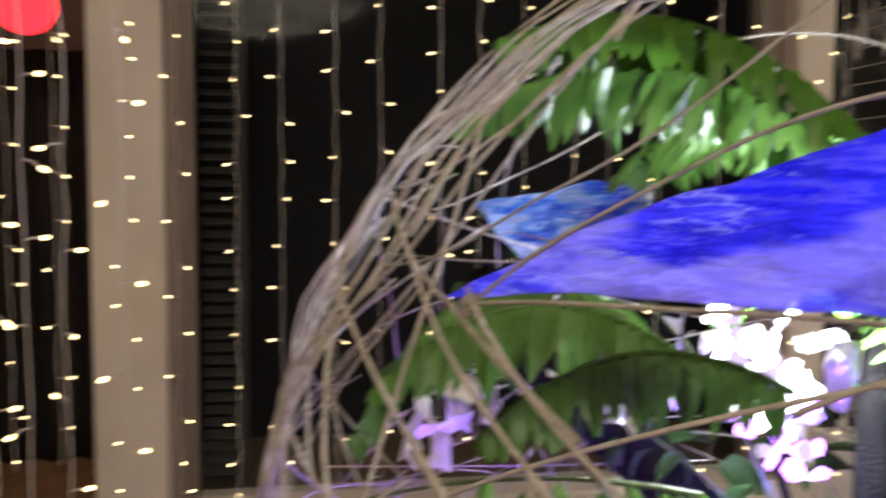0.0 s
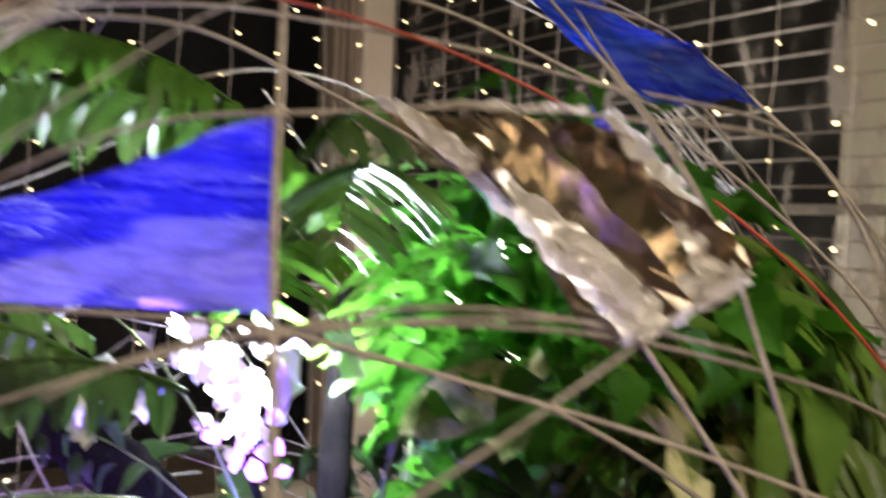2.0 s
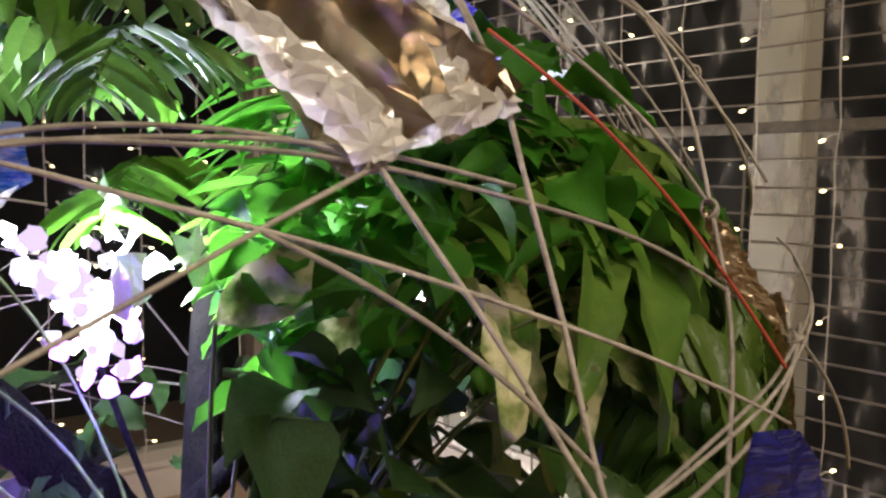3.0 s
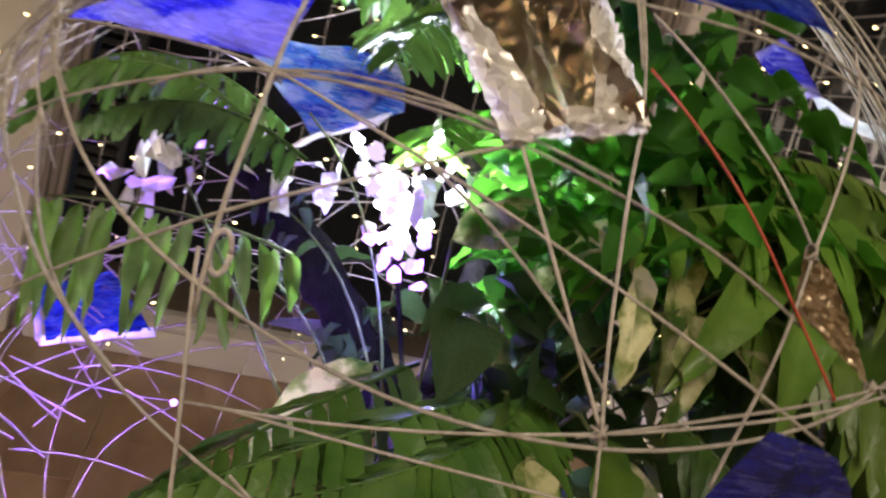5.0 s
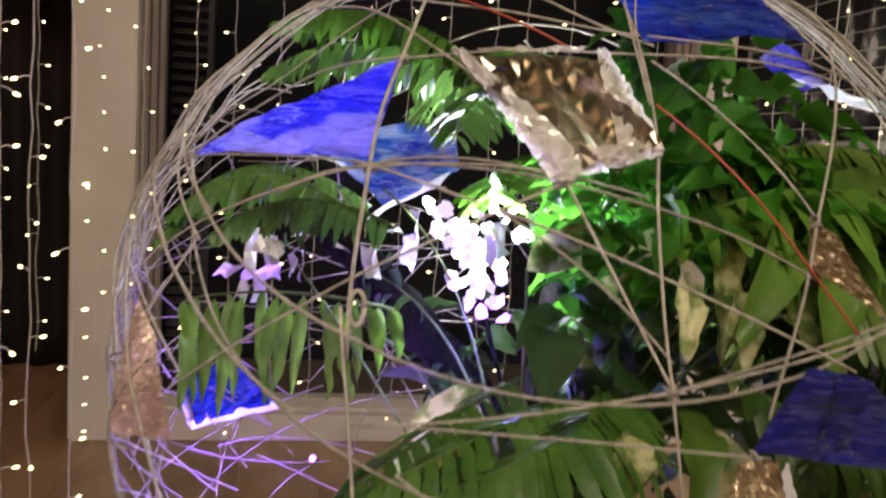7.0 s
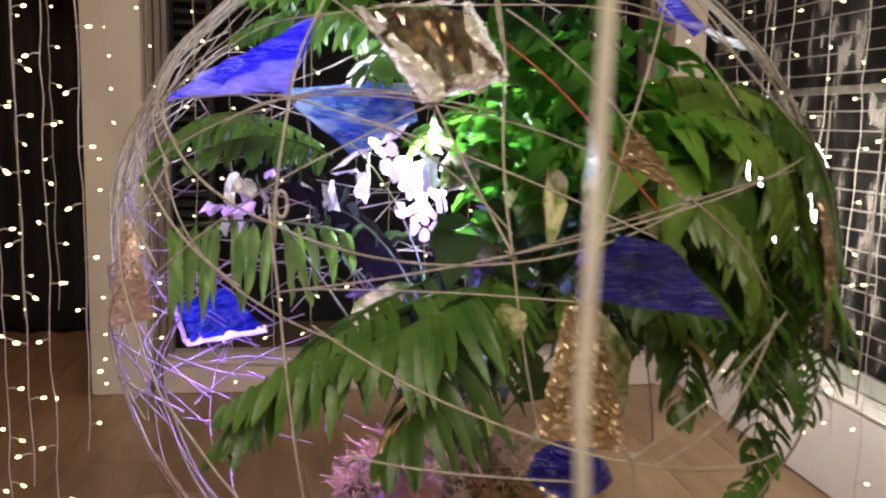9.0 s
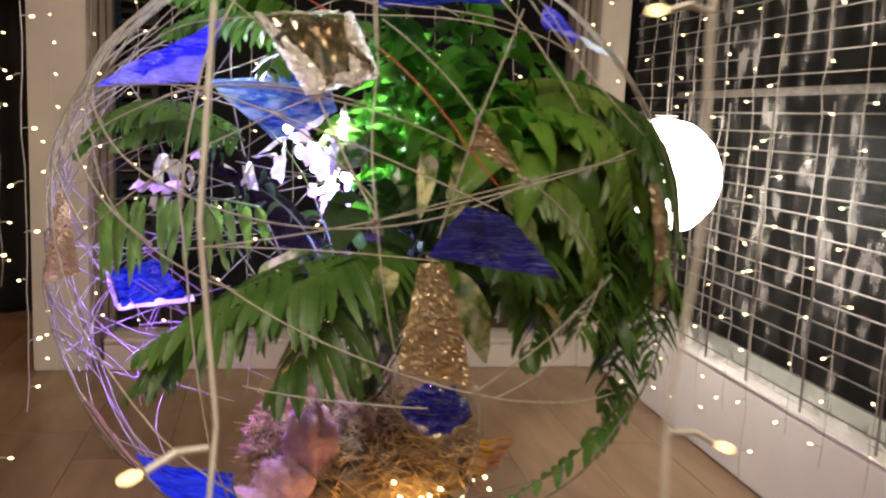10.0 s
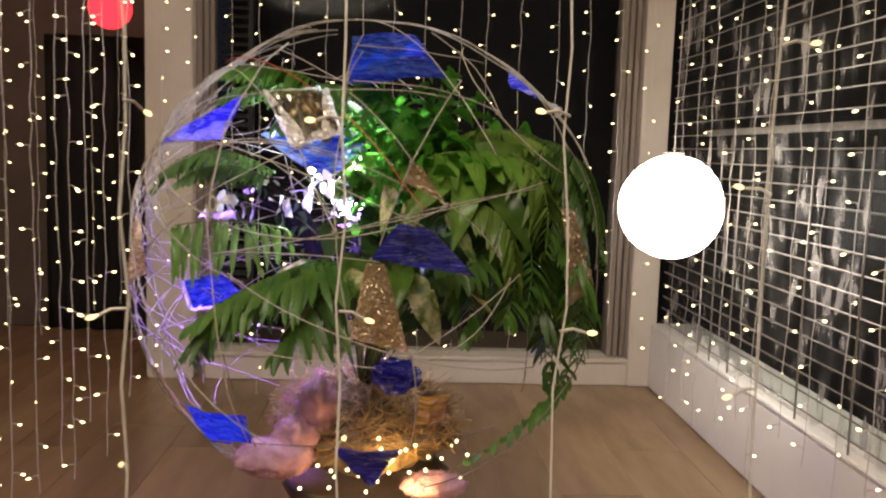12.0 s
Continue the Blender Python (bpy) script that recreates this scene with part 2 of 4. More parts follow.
M_STEEL = plain("galvanised_rod", [(0.3, (0.17, 0.15, 0.13)), (0.7, (0.29, 0.265, 0.23))], 60, 0.4, metal=0.6, relief=0.1)
M_LED = glow("warm_led_glow", (1.0, 0.76, 0.36), 4.5)
M_LED_NEAR = glow("soft_led_glow", (1.0, 0.72, 0.30), 1.7)
M_PAPER = glow("lit_paper", (1.0, 0.93, 0.84), 13.5)
M_REDLAMP = glow("red_lamp_glow", (1.0, 0.02, 0.03), 2.6)
M_VIOLET = glow("violet_led_glow", (0.45, 0.16, 1.0), 9.0)
M_WHITELED = glow("white_led_glow", (0.93, 0.90, 1.0), 15.0)
# faint glow that stands in for lavender shading on lit foil
M_LILAC = glow("lilac_foil_glow", (0.80, 0.64, 1.0), 0.85)
M_GLASS = glass_material("window_glass")
M_BLOTCH = glass_material("blotched_glass", 0.62)


# ---- building blocks ----
def thing(name, at=(0, 0, 0), **tags):
    ob = new(name)
    ob.location = at
    ob.empty_display_size = 0.05
    return tagged(ob, **tags)


def mesh_of(bm, mat, smooth=True, name="part"):
    me = bpy.data.meshes.new(name)
    bm.to_mesh(me)
    bm.free()
    me.materials.append(mat)
    if smooth:
        me.shade_smooth()
    return me


def part(name, bm, mat, parent=None, label="", smooth=False):
    """One mesh object from a bmesh (or a ready mesh), under a thing."""
    me = bm if isinstance(bm, bpy.types.Mesh) else mesh_of(bm, mat, smooth, name)
    ob = new(name, me)
    if parent:
        ob.parent = parent
        ob.matrix_parent_inverse = Matrix.Translation(parent.location).inverted()
    if label:
        ob["label"] = label
    return ob


def box(x0, y0, z0, x1, y1, z1, edge=0.0, bm=None):
    bm = bm or bmesh.new()
    m = Matrix.Translation(((x0 + x1) / 2, (y0 + y1) / 2, (z0 + z1) / 2)) @ Matrix.Diagonal((x1 - x0, y1 - y0, z1 - z0, 1))
    r = bmesh.ops.create_cube(bm, size=1, matrix=m)
    if edge:
        es = list({e for v in r["verts"] for e in v.link_edges})
        bmesh.ops.bevel(bm, geom=es, offset=edge, segments=2, affect="EDGES")
    return bm


def tube(points, radius, sides=6, bm=None, taper=1.0):
    """A round rod along points; its end is taper times as thick."""
    bm = bm or bmesh.new()
    n, rings, side = len(points), [], Vector((0.31, 0.22, 0.92))
    for i, p in enumerate(points):
        d = (points[min(i + 1, n - 1)] - points[max(i - 1, 0)]).normalized()
        a = (side - d * side.dot(d)).normalized()
        side = a
        b = d.cross(a)
        r = radius * (1 + (taper - 1) * i / (n - 1))
        rings.append([bm.verts.new(p + (a * math.cos(2 * math.pi * k / sides) + b * math.sin(2 * math.pi * k / sides)) * r) for k in range(sides)])
    for u, v in zip(rings, rings[1:]):
        for k in range(sides):
            bm.faces.new((u[k], u[(k + 1) % sides], v[(k + 1) % sides], v[k]))
    bm.faces.new(rings[0][::-1])
    bm.faces.new(rings[-1])
    return bm


def bez(a, b, c, n=14):
    """Points on the curve from a to c that passes b half way."""
    k = b * 2 - (a + c) / 2
    return [a * (1 - t) ** 2 + k * 2 * t * (1 - t) + c * t * t for t in (i / n for i in range(n + 1))]


def sp(az, el, r=R):
    """A place in the ball: degrees round from the front, degrees up, metres from the centre."""
    a, e = radians(az), radians(el)
    return CEN + Vector((math.sin(a) * math.cos(e), -math.cos(a) * math.cos(e), math.sin(e))) * r


KNOT = Vector((-0.471, -0.747, 0.470)).normalized()


def swell(d):
    """How far the uneven ball stands out beyond its radius, in the direction d."""
    return 0.006 * math.exp(-(d.angle(KNOT) / 0.25) ** 2)


def arc(p, q, s, n=22, wobble=0.0):
    """The circle on the ball from p by q to s."""
    nrm = (q - p).cross(s - p)
    if nrm.length < 1e-9:
        return [p.lerp(s, i / n) for i in range(n + 1)]
    nrm.normalize()
    mid = CEN + nrm * (p - CEN).dot(nrm)
    u, w = (p - mid), (s - mid)
    v = nrm.cross(u)
    end = math.atan2(w.dot(v), w.dot(u)) % (2 * math.pi)
    out = []
    for i in range(n + 1):
        t = end * (1.08 * i / n - 0.04)
        x = mid + u * math.cos(t) + v * math.sin(t)
        d = (x - CEN).normalized()
        x += d * (noise.noise(x * 14) * wobble + swell(d))
        out.append(x)
    return out


# ---- room ----
def floor_boards():
    base = tagged(new("floor", mesh_of(box(-3.6, -3.6, -0.06, RIGHT + 0.16, 2.32, -0.006), M_GAP, False)), label="warm oak laminate floor of long boards",
                  category="floor", kind="structure")
    rng = random.Random(4)
    wide, long_ = 0.19, 1.28
    bm = bmesh.new()
    box(-wide / 2 + 0.0004, -long_ / 2 + 0.0004, -0.006, wide / 2 - 0.0004, long_ / 2 - 0.0004, 0.0, 0.0008, bm)
    me = mesh_of(bm, M_OAK, False, "plank")
    x = -2.9 - 3 * wide
    while x < RIGHT + 0.1:
        far = 2.21 if x < -0.78 else BACK + 0.10
        y = -3.4 - rng.uniform(0, 0.5) * long_
        while y - long_ / 2 < far:
            y0, y1 = max(y - long_ / 2, -3.595), min(y + long_ / 2, far)
            if y1 - y0 > 0.02:
                ob = part("plank", me, None, base)
                ob.location = (x, (y0 + y1) / 2, rng.uniform(-0.0006, 0))
                ob.scale.y = (y1 - y0) / long_
            y += long_
        x += wide


def windows():
    # the left pillar of the back window, with its stepped casing
    col = thing("window_1", (-0.65, BACK, 0), label="cream painted window frame with stepped casing and dark night glass", category="window", kind="structure")
    part("pillar", box(-0.766, BACK, 0, -0.618, BACK + 0.16, 2.6, 0.004), M_PAINT, col)
    part("casing", box(-0.618, BACK + 0.05, 0, -0.598, BACK + 0.14, 2.6, 0.003), M_CASING, col, "brown casing with recess shade in its colour")
    part("casing", box(-0.596, BACK + 0.065, 0, -0.580, BACK + 0.14, 2.6, 0.003), M_CASING, col, "brown casing with recess shade in its colour")
    part("bead", box(-0.577, BACK + 0.07, 0.092, -0.564, BACK + 0.12, 2.6, 0.002), M_CASING, col)
    part("bottom_rail", box(-0.580, BACK + 0.003, 0, 0.825, BACK + 0.14, 0.078, 0.004), M_PAINT, col)
    part("sill", box(-0.580, BACK - 0.004, 0.078, 0.825, BACK + 0.14, 0.092, 0.004), M_PAINT, col)
    part("corner_post", box(0.825, BACK - 0.003, 0, RIGHT + 0.02, BACK + 0.16, 2.6, 0.004), M_PAINT, col)
    for x in (0.760, 0.780, 0.802):
        part("bead", box(x, BACK + 0.035, 0.092, x + 0.016, BACK + 0.12, 2.6, 0.002), M_CASING, col)
    part("head_rail", box(-0.580, BACK + 0.003, 2.1, 0.825, BACK + 0.14, 2.6), M_PAINT, col)
    pane = part("pane", box(-0.565, BACK + 0.085, 0.09, 0.762, BACK + 0.091, 2.1), M_GLASS, col)
    pane.visible_shadow = False
    # louvre shutter outside, next to the pillar
    lou = thing("shutter", (-0.45, BACK + 0.2, 0), label="louvred shutter with pale slats behind the glass", category="shutter")
    sl = mesh_of(box(-0.045, -0.016, -0.0015, 0.045, 0.016, 0.0015), M_SLAT, False, "slat")
    for i in range(46):
        ob = part("slat", sl, None, lou)
        ob.matrix_local = lou.matrix_world.inverted() @ pose(-0.52, BACK + 0.2, 0.115 + i * 0.03, 24)
        ob.matrix_parent_inverse = Matrix.Translation(lou.location).inverted()
        ob.matrix_basis = pose(-0.52, BACK + 0.2, 0.115 + i * 0.03, 24)
    part("stile", box(-0.475, BACK + 0.18, 0.0, -0.46, BACK + 0.22, 1.5), M_DARK, lou)

    # the right wall: a white upstand, blotched glass, rods across
    rw = thing("window_2", (RIGHT, 0.2, 0), label="wide window with blotched glass and thin rods above a white upstand", category="window", kind="structure")
    part("upstand", box(RIGHT, -3.0, 0, RIGHT + 0.16, BACK - 0.003, 0.210, 0.006), M_SKIRT, rw)
    part("sill_cap", box(RIGHT - 0.003, -3.0, 0.210, RIGHT + 0.16, BACK - 0.003, 0.219, 0.003), M_SKIRT, rw)
    pane = part("pane", box(RIGHT + 0.05, -3.0, 0.214, RIGHT + 0.056, BACK, 2.4), M_BLOTCH, rw)
    pane.visible_shadow = False
    part("transom", box(RIGHT + 0.004, -1.2, 0.834, RIGHT + 0.022, 1.07, 0.850, 0.003), M_STEEL, rw)
    part("head_rail", box(RIGHT, -3.0, 2.1, RIGHT + 0.14, BACK - 0.003, 2.6), M_SKIRT, rw)
    rng = random.Random(8)
    y = 1.40
    while y > -1.2:
        wide, high = rng.uniform(0.03, 0.09), rng.uniform(0.006, 0.05)
        bm = bmesh.new()
        tops = [0.219 + high * max(0.1, 1 - abs(k / 3 - 1) ** 2 + rng.uniform(-0.35, 0.35)) for k in range(7)]
        low = [[bm.verts.new((RIGHT + dx, y - wide * k / 6, 0.2175)) for k in range(7)] for dx in (0.030, 0.034)]
        top = [[bm.verts.new((RIGHT + dx, y - wide * k / 6, tops[k])) for k in range(7)] for dx in (0.030, 0.034)]
        for k in range(6):
            bm.faces.new((low[0][k], low[0][k + 1], top[0][k + 1], top[0][k]))
            bm.faces.new((low[1][k + 1], low[1][k], top[1][k], top[1][k + 1]))
            bm.faces.new((top[0][k], top[0][k + 1], top[1][k + 1], top[1][k]))
        part("whitewash_edge", bm, M_SKIRT, rw, "ragged dried white paint")
        y -= wide * rng.uniform(0.9, 1.7)
    for i in range(30):
        z = 0.245 + i * 0.0395
        pts = [Vector((RIGHT + 0.012 + rng.uniform(-0.002, 0.002), y, z + rng.uniform(-0.0015, 0.0015))) for y in (-1.3, -0.6, 0.0, 0.5, 1.0, 1.37)]
        part("rod", tube(pts, 0.0019, 6), M_STEEL, rw)
    for y in (1.02, 0.93, 0.80, 0.62, 0.42, 0.2, -0.05, -0.35):
        part("upright", tube([Vector((RIGHT + 0.008, y, 0.214)), Vector((RIGHT + 0.008, y + 0.004, 0.52)), Vector((RIGHT + 0.008, y, 0.82))], 0.0022, 6), M_STEEL, rw)

    post = thing("post", (1.11, 0.26, 0), label="pale weathered post standing outside the side window", category="post")
    part("shaft", box(1.085, 0.215, -0.3, 1.14, 0.305, 2.4, 0.006), M_PAINT, post)
    # dark night outside, and the room's own shell
    tagged(new("backdrop", mesh_of(box(-0.73, BACK + 1.2, -0.5, 2.6, BACK + 1.26, 3.2), M_NIGHT, False)), label="dark night outside the windows", category="backdrop", kind="structure")
    tagged(new("backdrop", mesh_of(box(RIGHT + 1.2, -3.6, -0.5, RIGHT + 1.26, BACK + 1.2, 3.2), M_NIGHT, False)), label="dark night outside the side window", category="backdrop", kind="structure")
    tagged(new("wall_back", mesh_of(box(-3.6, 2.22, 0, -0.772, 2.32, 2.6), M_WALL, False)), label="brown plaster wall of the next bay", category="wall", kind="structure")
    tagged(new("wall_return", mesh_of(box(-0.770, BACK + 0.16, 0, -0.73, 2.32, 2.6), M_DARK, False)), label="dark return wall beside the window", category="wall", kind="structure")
    # two unseen walls, made cream to bounce light back at the ball
    tagged(new("bounce_wall_left", mesh_of(box(-3.7, -3.6, 0, -3.6, 2.32, 2.6), M_PAINT, False)), label="unseen side wall, cream to bounce light", category="wall", kind="structure")
    tagged(new("bounce_wall_front", mesh_of(box(-3.6, -3.7, 0, RIGHT + 0.16, -3.6, 2.6), M_PAINT, False)), label="unseen wall behind, cream to bounce light", category="wall", kind="structure")
    tagged(new("ceiling", mesh_of(box(-3.7, -3.7, 2.6, RIGHT + 0.2, 2.32, 2.7), M_PAINT, False)), label="cream painted ceiling", category="ceiling", kind="structure")


def dark_shape(x0, x1, z1, y):
    """A folded dark sheet in the next bay, standing in for an unclear dark shape."""
    bm = bmesh.new()
    nx, nz, grid = 40, 8, []
    for i in range(nx + 1):
        u = i / nx
        row = []
        for k in range(nz + 1):
            z = z1 * k / nz
            row.append(bm.verts.new((x0 + (x1 - x0) * u, y + 0.02 * math.sin(u * 30 + k * 0.1) + 0.012 * noise.noise(Vector((u * 6, z * 2, 0))), z + 0.004)))
        grid.append(row)
    for a, b in zip(grid, grid[1:]):
        for k in range(nz):
            bm.faces.new((a[k], b[k], b[k + 1], a[k + 1]))
    bmesh.ops.solidify(bm, geom=bm.faces[:], thickness=0.004)
    tagged(new("curtain", mesh_of(bm, M_DARK)), label="black folded sheet in place of unclear dark clutter", category="curtain")


def ball_mesh(radius, seg=28, rings=18, rough=0.0, squash=1.0):
    bm = bmesh.new()
    bmesh.ops.create_uvsphere(bm, u_segments=seg, v_segments=rings, radius=radius)
    for v in bm.verts:
        v.co *= 1 + rough * noise.noise(v.co * (1.6 / radius))
        v.co.z *= squash
    return bm


def lantern():
    at = Vector((0.681, 0.653, 0.655))
    la = thing("paper_lantern", at, label="round white glowing paper lantern hanging on a thin cord", category="lamp")
    bm = ball_mesh(0.121, 40, 48, 0.02)
    for v in bm.verts:      # fine bamboo rings
        v.co *= 1 + 0.006 * math.sin(v.co.z * 360)
    bmesh.ops.translate(bm, verts=bm.verts, vec=at)
    sh = part("shade", bm, M_PAPER, la, smooth=True)
    part("ring", tube([at + Vector((0.022 * math.cos(a), 0.022 * math.sin(a), 0.126)) for a in (i * math.pi / 8 for i in range(17))], 0.0015, 5), M_STEEL, la)
    part("cord", tube([at + Vector((0, 0, 0.126)), at + Vector((0.002, 0, 0.8)), Vector((at.x, at.y, 2.6))], 0.0012, 5), M_WIRE, la)


def red_lamp():
    at = Vector((-0.969, 1.75, 1.222))
    la = thing("red_lamp", at, label="small round red glowing lamp on a cord", category="lamp")
    bm = ball_mesh(0.072, 24, 16)
    bmesh.ops.translate(bm, verts=bm.verts, vec=at)
    part("globe", bm, M_REDLAMP, la, smooth=True)
    part("cord", tube([at + Vector((0, 0, 0.06)), Vector((at.x, at.y, 2.6))], 0.003, 6), M_DARK, la)
    lamp("red_bulb", "POINT", (at.x, at.y - 0.08, at.z), 1.3, (1.0, 0.03, 0.02), 0.05)


# ---- the wire ball ----
STRANDS, RED = [], []
STRANDS += [(-38.8, 58, -33, 27.9, -31.6, 13.5, 3.2),
    (-32.2, 13.9, -29.6, -2.5, -29.7, -33.7, 2.6),
    (-62.6, 49.9, -35.3, 43.6, -20.9, 34.6, 2.2),
    (-20.9, 34.6, -17.4, 31.7, -14.5, 28.1, 2.2),
    (-14.5, 28.1, -10.3, 20.8, -5.1, 11.8, 2.4),
    (-61.5, 27.4, -48.9, 35.9, -34.3, 39.9, 2),
    (-34.3, 39.9, -12.9, 42, 19.3, 41.2, 2),
    (-61.5, 27.4, -44.5, 28.5, -33, 27.9, 2),
    (-33, 27.9, -15.1, 28, 6.8, 21.4, 2),
    (-33, 27.9, -14.8, 23.5, 9.6, 14.1, 2),
    (-19.4, 24.6, -14.7, 22, -5.6, 14.4, 2.2),
    (-60.2, 17.7, -46.1, 24.2, -33, 27.9, 2),
    (-50.8, 6.1, -36.8, 15.2, -15.1, 27.6, 2),
    (-61.5, 27.4, -46.9, 19.1, -31.7, 13.6, 2.8)]
STRANDS += [(-31.7, 13.6, -12.4, 10.5, 16.1, 17.2, 2.4),
    (-61.7, 19, -47.2, 11.8, -37, 7, 3),
    (-6.8, 49.4, -5.8, 36.2, -5.7, 31.4, 2.2),
    (-5.7, 31.4, -6.2, 24.6, -5.1, 11.8, 2.4),
    (-36.7, 55.7, -18, 49, -5.4, 43.9, 2),
    (-70.9, 52.6, -23.5, 46.9, 13.1, 43.4, 2),
    (13.1, 43.4, 25.8, 41.5, 34.8, 37.7, 2.2),
    (-4.4, 40.9, 1.6, 35.7, 9.5, 26, 2),
    (34, 65.7, 36, 55.1, 34.8, 37.7, 2.2),
    (27.2, 46.2, 17.3, 36.9, 9.4, 25.6, 2.2),
    (9.4, 25.6, 5.8, 17.6, 3.2, 10.4, 2.4),
    (41.2, 59.3, 32.2, 46, 48.2, 24.9, 2.4),
    (-5.1, 11.8, 5.8, 14.9, 36.5, 20.5, 2),
    (16.3, 17.6, 21.8, 13.1, 26.8, 7.1, 2.2)]
STRANDS += [(-27.9, 7, -5.1, 11.8, 39.9, 21.7, 2),
    (-27, 7.1, -12.9, 7.7, 2, 6.9, 1.8),
    (-24.2, 2.1, -1.6, -8, 35.5, -15.6, 2.2),
    (-21.2, -11, -11.2, -12.1, 1.9, -13.2, 2),
    (9.5, -10.9, 18.2, -5.2, 30.5, 3.4, 2),
    (-5.1, 11.2, -4.1, 3.8, -1.6, -7.6, 2.2),
    (-54.2, 19.9, -36.9, 6.6, -24.2, 2.1, 2.2),
    (-69, -22.6, -64.1, -33.2, -55.4, -45.3, 2.4),
    (-28, -13.6, -27.5, -20.6, -28.1, -35.7, 2.4),
    (9.5, -10.9, 11.2, -19.8, 11.4, -34, 2.2),
    (-58.7, -40.8, -10.4, -33, 30.6, -30.2, 2),
    (61, 2.2, 60.9, -13.1, 54.9, -32.8, 3),
    (54.9, -32.8, 46.2, -44.3, 24.4, -52.1, 3),
    (-20.2, 80.5, 60.9, 61.6, 59.9, 31.8, 2.6)]
STRANDS += [(59.9, 31.8, 62.5, 18.4, 60.1, 3.6, 2.6),
    (-20.2, 80.5, -64.8, 66.4, -62.6, 47, 2.6),
    (13.1, -12, 21.8, -6.8, 28.8, 2.7, 2),
    (-68.7, -19.6, -57.4, -28.6, -45.3, -43.1, 2.4),
    (-67.1, -1.1, -69.6, -15.5, -64.5, -32.1, 2.2),
    (-12.9, 80.9, 20.5, 54.2, 28.8, 29.6, 2),
    (-4.1, 57.4, 21.2, 55.4, 43.1, 54.1, 1.8),
    (-32.7, 27.9, -27.7, 29, -14.8, 28.1, 2),
    (-32.1, 27.7, -23.9, 28.8, -7.8, 27.4, 2),
    (-42.8, 24.9, -38.1, 26.9, -32.1, 27.7, 2.2),
    (-3.3, 54.6, -6.1, 45.8, -5.9, 37.1, 2),
    (-5, 60.8, -6.8, 46.1, -6.2, 37.1, 2),
    (-72.1, 43.9, -71.8, 38.9, -72.6, 31.4, 2),
    (-63.7, 27.2, -57.7, 24.7, -52.6, 22.4, 2.8)]
STRANDS += [(-79.5, 33.4, -69.8, 29.1, -63.7, 27.2, 2),
    (-94.9, 28.4, -71.7, 23.4, -60.2, 18.5, 2.8),
    (-78.9, 33.1, -65.3, 26.4, -53.5, 19.9, 2.2),
    (-72.2, 39.8, -67.4, 31.1, -66.2, 16.2, 2.2)]
RED += [(-72.1, 52.5, -36, 49.7, -16.7, 42.5),
    (-5.1, 35.2, 1.6, 29, 6.7, 22.3),
    (6.7, 22.3, 8.7, 19.7, 11.2, 16.6)]



def patch(corners, lift, crumple, fine=70, n=16, seed=0.0):
    """A crinkled sheet stretched between corners on the ball (three or four of them, (az, el))."""
    p = [sp(*c) - CEN for c in corners]
    if len(p) == 3:
        p.append(p[2].copy())
    bm, grid = bmesh.new(), []
    for i in range(n + 1):
        row = []
        for k in range(n + 1):
            u, v = i / n, k / n
            x = (p[0] * (1 - u) + p[1] * u) * (1 - v) + (p[3] * (1 - u) + p[2] * u) * v
            d = x.normalized()
            q = d * ((R + lift) * (1 - 0.5 * (1 - x.length / R)) + swell(d))
            s = Vector((seed, seed * 2, 0))
            edge = min(1, 6 * min(u, 1 - u, v, 1 - v) + 0.25)
            q += d * (crumple * edge * (noise.noise(q * 16 + s) - 1.1 * abs(noise.noise(Vector((q.x, q.y, q.z * 0.45)) * 24 - s)) + 0.55 * abs(noise.noise(q * fine * 0.5 + s)) + 0.3 * noise.noise(q * fine + s)))
            side = d.cross(Vector((0, 0, 1)))
            q += side * (0.003 * noise.noise(q * 30 + s)) + Vector((0, 0, 0.004 * noise.noise(q * 26 - s)))
            row.append(bm.verts.new(CEN + q))
        grid.append(row)
    for a, b in zip(grid, grid[1:]):
        for k in range(n):
            bm.faces.new((a[k], b[k], b[k + 1], a[k + 1]))
    bmesh.ops.remove_doubles(bm, verts=bm.verts, dist=1e-5)
    bmesh.ops.solidify(bm, geom=bm.faces[:], thickness=0.0006)
    return bm


